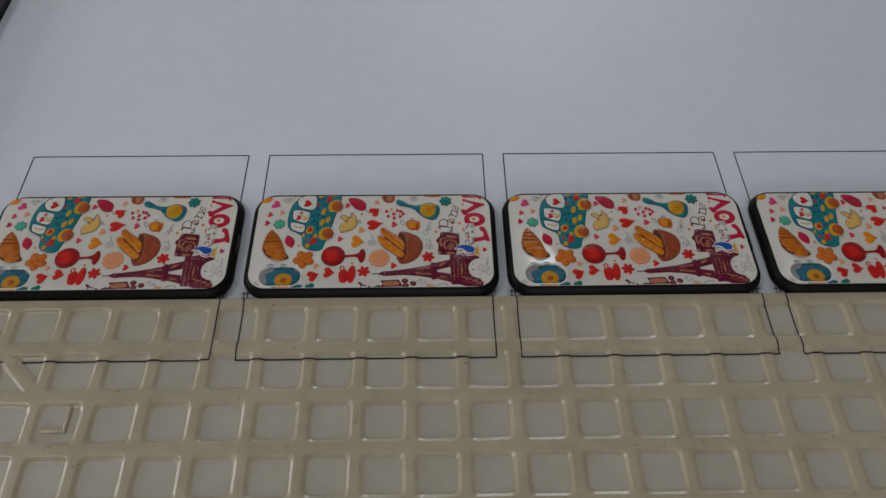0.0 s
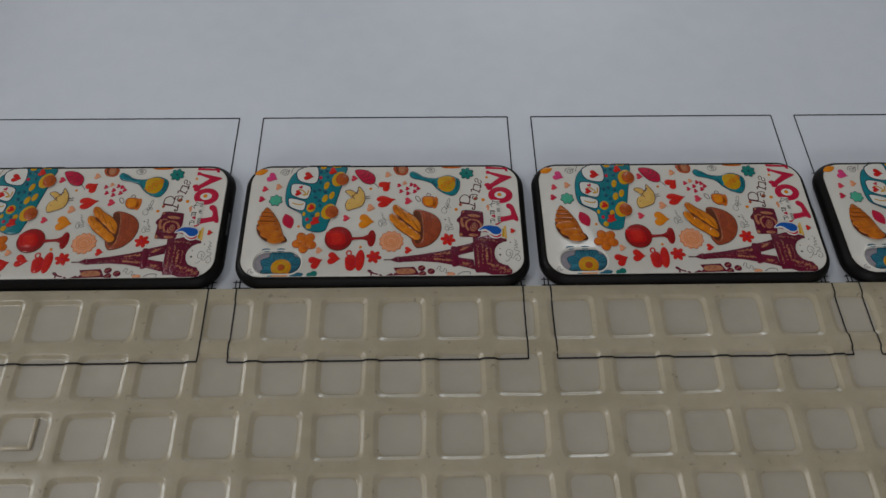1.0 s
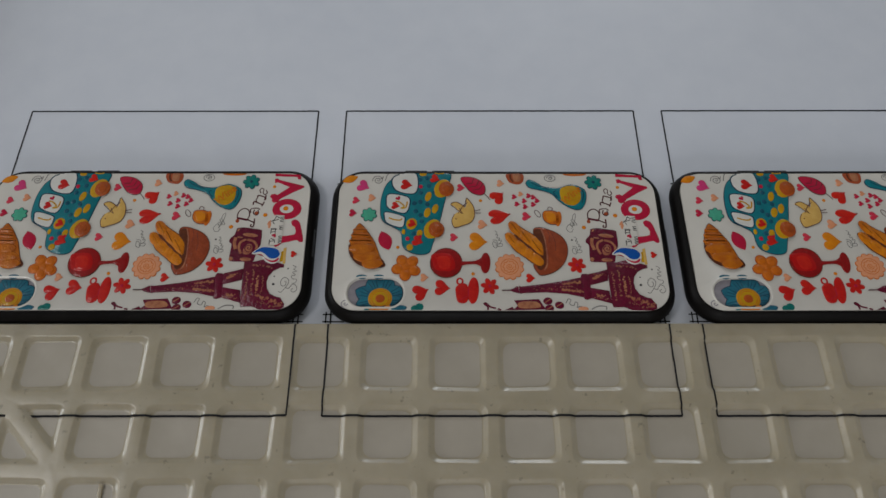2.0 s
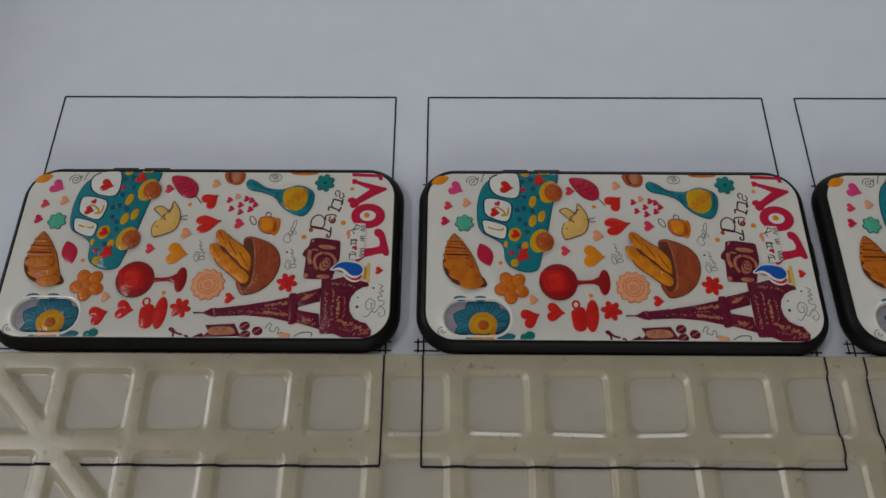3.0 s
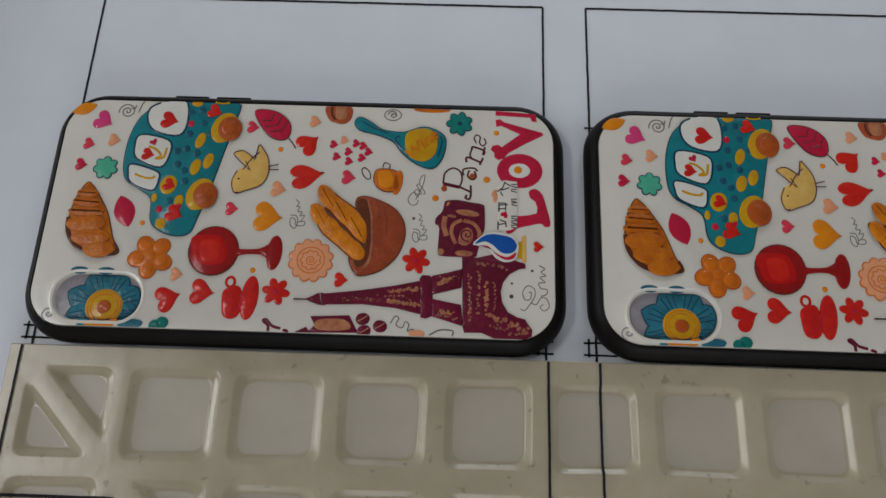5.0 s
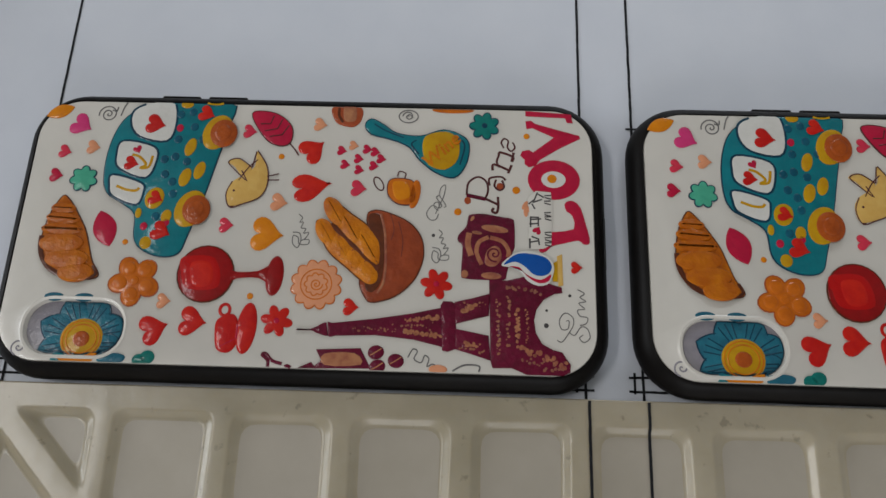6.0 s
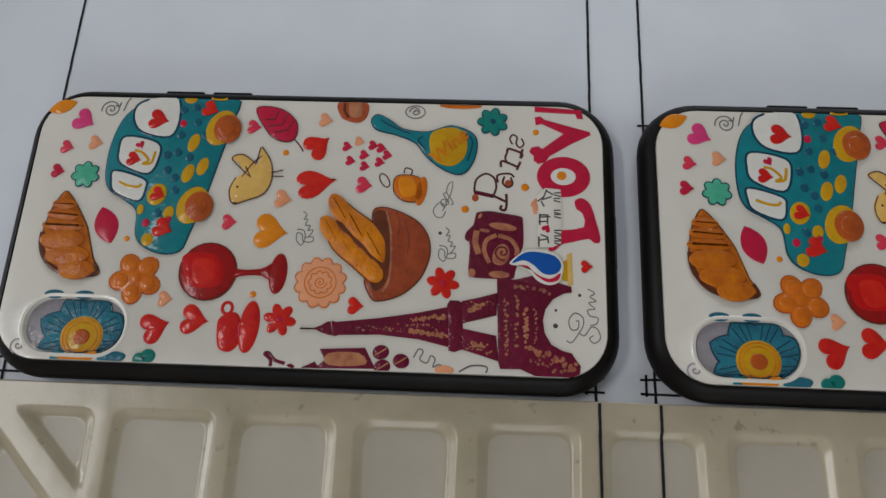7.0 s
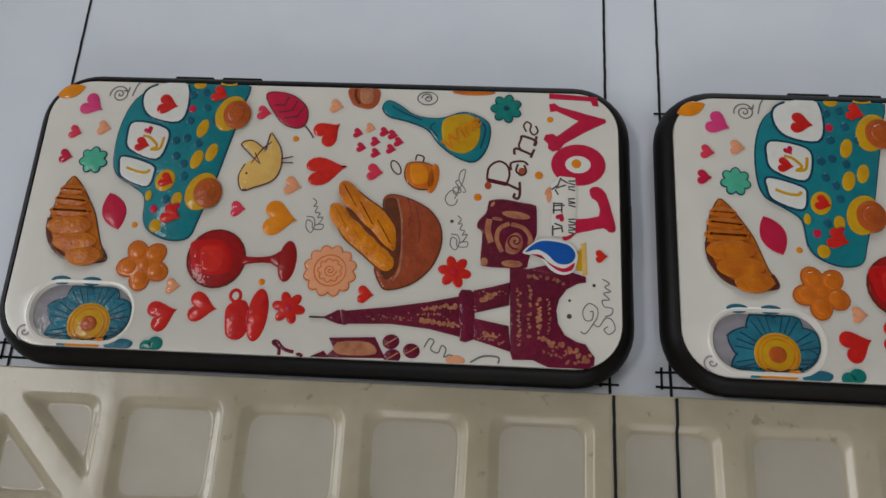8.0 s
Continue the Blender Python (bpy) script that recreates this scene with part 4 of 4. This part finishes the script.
# plum card, beans and scrolls along the lower edge
cd = relief("card", [(77.9, 4.8), (88.5, 5.4), (91.2, 0.6), (77.2, -0.2), (79.3, 2.3)], I_PURPLE, plate, 0.3, 0.4, label="plum and sand open parcel")
relief("card_face", smooth_loop([(80.0, 3.8), (87.2, 4.1), (88.8, 1.4), (80.3, 1.1)], 3), I_GOLD, cd, 0.1, 0.3, 0.3)
relief("card_side", [(73.9, 0.1), (77.0, 1.8), (78.3, -0.2), (74.4, -0.6)], I_PURPLE, plate, 0.2, 0.3)
for c, d in (((92.2, 4.5), 10), ((97.0, 2.6), -10), ((92.7, 1.1), 20)):
    bn = relief("coffee_bean", ellipse(c, 3.9, 3.4, d), I_PURPLE, plate, 0.35, 0.6, label="dark plum coffee bean")
    pen("cleft", [[(c[0] - 1.3, c[1] - 0.8), c, (c[0] + 1.3, c[1] + 0.9)]], I_GOLD, bn, 0.3, 0.36)
pen("scroll", [open_curve([(66.6, -0.9), (66.7, 1.7), (65.2, 3.1), (66.1, 3.4), (67.7, 1.8), (70.1, 1.1)]), open_curve([(70.3, -0.6), (71.3, 0.7), (73.0, -0.4)])], I_PURPLE, plate, 0.8)
pen("scroll", [open_curve([(110.4, 0.6), (113.2, 2.1), (116.6, 2.0), (116.6, 0.6)])], I_PENCIL, plate, 0.4)
relief("dot", ellipse((107.0, 0.9), 4.4, 2.2), I_PEACH, plate, 0.15, 0.3)

# pen drawings
pen("curl", [spiral((17.6, 65.6), 2.6, 2.2, 120), open_curve([(20.9, 65.2), (21.7, 68.2), (22.8, 69.5)]), open_curve([(18.5, 66.8), (19.6, 66.5), (19.9, 67.7)])], I_PENCIL, plate, 0.35)
pen("curl", [open_curve([(25.7, 67.0), (29.1, 66.2), (32.3, 67.0), (34.4, 69.0)])], I_PENCIL, plate, 0.3)
pen("curl", [closed(ellipse((97.0, 66.8), 5.0, 3.6)), spiral((97.0, 66.8), 1.5, 1.5), open_curve([(96.3, 66.5), (97.2, 67.4), (98.2, 66.5)])], I_PENCIL, plate, 0.3)

# writing, drawn as pen strokes
def script(lines, mat, w, label):
    for pts in lines:
        bm = bmesh.new()
        line_into(bm, open_curve(pts, 5), w, 0.03)
        part("writing", bm, mat, plate, label)


THIN = "thin grey handwritten word"
script([[(105.5, 41.4), (104.1, 42.0), (102.8, 40.0), (103.6, 38.3), (105.1, 38.3), (105.8, 39.8)], [(105.8, 40.7), (104.8, 41.4), (104.6, 42.6), (105.7, 42.9), (105.9, 41.4), (106.5, 42.2), (105.1, 44.2), (105.9, 44.8)], [(105.0, 39.8), (106.0, 42.2), (107.0, 44.9), (107.3, 47.6), (106.2, 46.9), (105.9, 44.8), (107.0, 43.1), (107.6, 41.9), (107.0, 41.6)]], I_PENCIL, 0.24, THIN)
script([[(104.6, 30.9), (106.2, 30.6), (106.7, 29.0), (105.9, 27.0), (104.6, 28.0), (104.8, 30.0), (106.0, 29.5), (106.1, 28.1), (107.2, 27.7), (108.5, 27.9), (108.6, 29.0), (107.4, 29.0)], [(106.6, 28.7), (107.6, 29.3), (108.5, 30.9), (107.3, 30.7), (107.8, 31.8), (106.7, 32.1), (107.2, 33.5), (106.2, 33.5), (106.9, 34.7), (106.0, 35.6)]], I_PENCIL, 0.24, THIN)
script([[(69.6, 34.0), (71.3, 33.8), (71.8, 32.0), (71.1, 30.0), (69.8, 31.1), (69.8, 33.1), (71.1, 32.6), (71.3, 31.2), (72.4, 30.8), (73.7, 31.0), (73.8, 32.1), (72.5, 32.1)], [(71.7, 31.8), (72.8, 32.4), (73.6, 34.0), (72.3, 33.8), (72.8, 35.0), (71.6, 35.2), (72.0, 36.7), (71.1, 36.7), (71.7, 37.9), (70.7, 38.8)]], I_PENCIL, 0.24, THIN)
script([[(99.8, 3.5), (100.9, 5.5), (102.0, 5.0), (101.3, 3.2), (103.0, 2.4), (103.8, 4.1), (104.8, 3.3), (104.4, 1.5), (105.7, 2.1), (107.0, 1.4)]], I_PENCIL, 0.3, THIN)
script([[(135.0, 8.7), (136.2, 8.3), (137.9, 10.6), (138.9, 12.4), (138.8, 14.3), (137.0, 15.3), (135.6, 13.5), (136.1, 11.4), (137.6, 11.5), (137.9, 13.4), (137.2, 13.3)], [(137.9, 10.6), (139.2, 10.0), (140.7, 12.0), (142.2, 11.6), (142.8, 9.5), (141.4, 8.3), (140.3, 9.3), (141.2, 10.1)], [(140.5, 12.4), (142.0, 12.9), (142.3, 14.3), (140.5, 14.7), (140.0, 16.1), (141.7, 16.4), (140.3, 17.8), (142.0, 18.3), (140.6, 19.3), (141.7, 20.2), (140.1, 21.2)]], I_PENCIL, 0.24, THIN)
for p, d in (((138.2, 19.6), 0.8), ((104.7, 34.1), 0.9), ((132.6, 15.8), 0.7), ((132.5, 12.1), 1.2)):
    relief("writing", ellipse(p, d, d, 0, 10), I_DARK, plate, 0.06, 0.1)
PLUM = "dark plum serif lettering"
script([[(112.7, 45.1), (113.1, 48.4), (115.4, 50.1), (117.5, 49.0), (118.1, 46.5), (117.4, 44.2)], [(118.5, 47.8), (118.3, 49.6), (119.7, 50.2), (121.6, 50.2), (122.5, 49.3)], [(120.1, 49.5), (119.7, 47.7), (121.0, 46.6), (122.1, 47.5), (121.6, 49.3)], [(121.0, 52.9), (120.2, 54.4), (120.7, 56.2)]], I_BROWNLINE, 0.55, PLUM)
script([[(117.5, 44.2), (120.7, 42.7)], [(120.6, 44.8), (120.7, 42.1), (120.3, 40.5), (119.2, 40.9), (119.6, 41.8)], [(119.2, 52.0), (119.5, 53.7), (123.6, 52.0)], [(123.1, 51.3), (124.0, 53.6)], [(120.7, 56.2), (121.1, 57.1), (124.3, 55.9), (124.0, 54.6), (124.5, 57.1)]], I_BROWNLINE, 0.66, PLUM)
script([[(122.0, 58.3), (121.3, 59.8), (122.0, 61.0), (123.1, 60.3), (122.9, 58.6), (123.8, 57.5), (124.8, 58.5), (124.2, 60.0)]], I_BROWNLINE, 0.45, PLUM)
script([[(112.7, 45.1), (117.5, 44.1)]], I_PURPLE, 1.05, PLUM)
relief("writing", ellipse((113.0, 43.6), 1.7, 2.0), I_BROWN, plate, 0.08, 0.2, label=PLUM)
relief("writing", ellipse((121.1, 47.7), 1.8, 1.8), I_BROWN, plate, 0.08, 0.2, label=PLUM)
LETTER = "bold crimson letter with slab serifs"
relief("letter", [(127.5, 66.1), (128.9, 66.4), (130.0, 65.5), (137.0, 63.5), (141.4, 62.3), (141.6, 61.4), (136.4, 58.6), (131.3, 55.3), (130.1, 53.6), (128.4, 53.1), (127.3, 54.0), (127.3, 55.2), (126.2, 56.4), (126.7, 57.6), (128.4, 58.0), (129.5, 57.3), (134.8, 61.6), (129.3, 64.2), (127.8, 63.9)], I_CRIM, plate, 0.16, 0.25, label=LETTER)
ring_o = relief("letter", ellipse((134.7, 49.8), 13.2, 10.9, 0, 32), I_CRIM, plate, 0.16, 0.3, label=LETTER)
relief("counter", ellipse((134.6, 49.8), 6.2, 4.6, 0, 20), I_WHITE, ring_o, 0.03, 0.1, 0.16)
relief("letter", smooth_loop([(137.3, 43.2), (138.2, 44.1), (139.6, 44.1), (141.3, 42.4), (142.5, 38.1), (143.4, 34.3), (143.1, 32.8), (141.7, 32.8), (140.6, 33.7), (136.8, 32.8), (134.1, 32.1), (132.8, 30.8), (131.5, 30.3), (130.8, 31.0), (131.8, 32.0), (133.1, 35.4), (134.6, 35.8), (139.5, 36.7), (139.2, 40.2), (137.8, 41.3)], 2), I_CRIM, plate, 0.16, 0.25, label=LETTER)
relief("letter", [(127.5, 69.4), (139.4, 68.4), (139.8, 65.8), (138.3, 65.9), (137.8, 67.2), (127.5, 67.6)], I_CRIM, plate, 0.16, 0.22, label="bold crimson letter cut off by the edge")
relief("dot", ellipse((134.2, 50.0), 2.4, 2.4), I_ORANGE, ring_o, 0.06, 0.15, 0.18)
# sticker: bars stand for its small print, a drop for its emblem
st = relief("sticker", [(128.2, 31.1), (128.5, 40.7), (128.1, 44.6), (130.1, 46.6), (133.9, 46.3), (134.2, 42.6), (133.9, 32.3), (131.9, 31.3)], M_PLATE, plate, 0.04, 0.06, 0.17, "small white printed mark with dark bars and a drop emblem")


def bar(c, w, h, deg, mat=None):
    relief("bar", turn([(-w / 2, -h / 2), (w / 2, -h / 2), (w / 2, h / 2), (-w / 2, h / 2)], c, deg), mat or I_DARK, st, 0.03, 0.04, 0.215)


for c, w, h, deg in (((128.6, 32.6), 0.45, 2.6, 0), ((129.5, 33.1), 2.2, 0.4, 12), ((129.9, 34.1), 1.9, 0.4, -20), ((130.8, 33.1), 0.4, 1.8, 8), ((128.8, 38.3), 0.4, 2.9, 0), ((129.7, 37.8), 2.4, 0.4, 5), ((130.1, 39.0), 2.6, 0.4, 5), ((130.7, 38.4), 0.4, 2.6, 0), ((129.6, 39.5), 2.0, 0.4, 0), ((129.0, 43.6), 1.8, 0.4, 40), ((130.1, 45.1), 0.4, 2.4, -20), ((130.5, 43.9), 2.6, 0.4, 20), ((131.2, 45.4), 2.2, 0.4, -30), ((129.5, 42.4), 0.4, 1.6, 30)):
    bar(c, w, h, deg)
for c in ((133.1, 32.9), (133.1, 34.2), (133.1, 35.6), (133.1, 39.7), (133.0, 40.8), (133.0, 43.9), (133.1, 45.4)):
    bar(c, 1.7, 0.36, 4), bar((c[0] + 0.05, c[1] - 0.75), 1.7, 0.36, -14)
relief("bar", heart((130.4, 36.0), 2.2, 60), I_CRIM, st, 0.03, 0.1, 0.22)
for c, d in (((127.4, 42.7), 60), ((128.2, 41.7), 125), ((127.6, 40.9), 95)):
    relief("mark", ellipse(c, 2.6, 1.1, d), I_PEACH, plate, 0.1, 0.2)
relief("cream_patch", [(135.2, 29.5), (136.5, 30.1), (136.7, 22.1), (135.5, 21.8)], I_BIRD, plate, 0.1, 0.15)
relief("yellow_patch", [(133.9, 27.5), (135.4, 28.4), (135.4, 22.9), (134.1, 23.1)], I_YELLOW, plate, 0.14, 0.15)
relief("emblem", smooth_loop([(121.6, 26.8), (123.8, 29.2), (126.3, 30.4), (129.4, 30.4), (132.8, 29.4), (134.4, 27.1), (134.1, 24.2), (133.1, 22.4), (130.7, 21.8), (128.1, 22.9), (126.3, 25.1), (124.3, 26.2)], 4), I_WHITE, st, 0.04, 0.1, 0.34)
relief("emblem", smooth_loop([(123.4, 26.5), (125.9, 26.4), (127.3, 25.0), (129.3, 23.8), (131.5, 23.4), (133.7, 24.8), (133.3, 23.2), (131.9, 22.5), (130.2, 22.6), (128.0, 24.0), (126.3, 25.7)], 4), I_CRIM, st, 0.03, 0.1, 0.37)
relief("emblem", smooth_loop([(122.2, 26.9), (124.0, 28.9), (126.2, 29.9), (129.3, 29.8), (132.4, 29.0), (133.9, 27.0), (133.3, 25.1), (131.5, 24.3), (129.4, 24.7), (127.2, 26.7), (124.9, 27.7)], 4), I_BLUE, st, 0.03, 0.1, 0.39)


case.matrix_basis = pose(CASE_X, CASE_Y, 0.00002)
for i, (dx, dy, turn_deg) in enumerate(((0.1576, -0.0002, -0.15), (0.3141, -0.0005, 0.1), (0.4716, -0.0009, 0.0))):
    copy_thing(case, pose(CASE_X + dx, CASE_Y + dy, 0.00002, 0, 0, turn_deg))
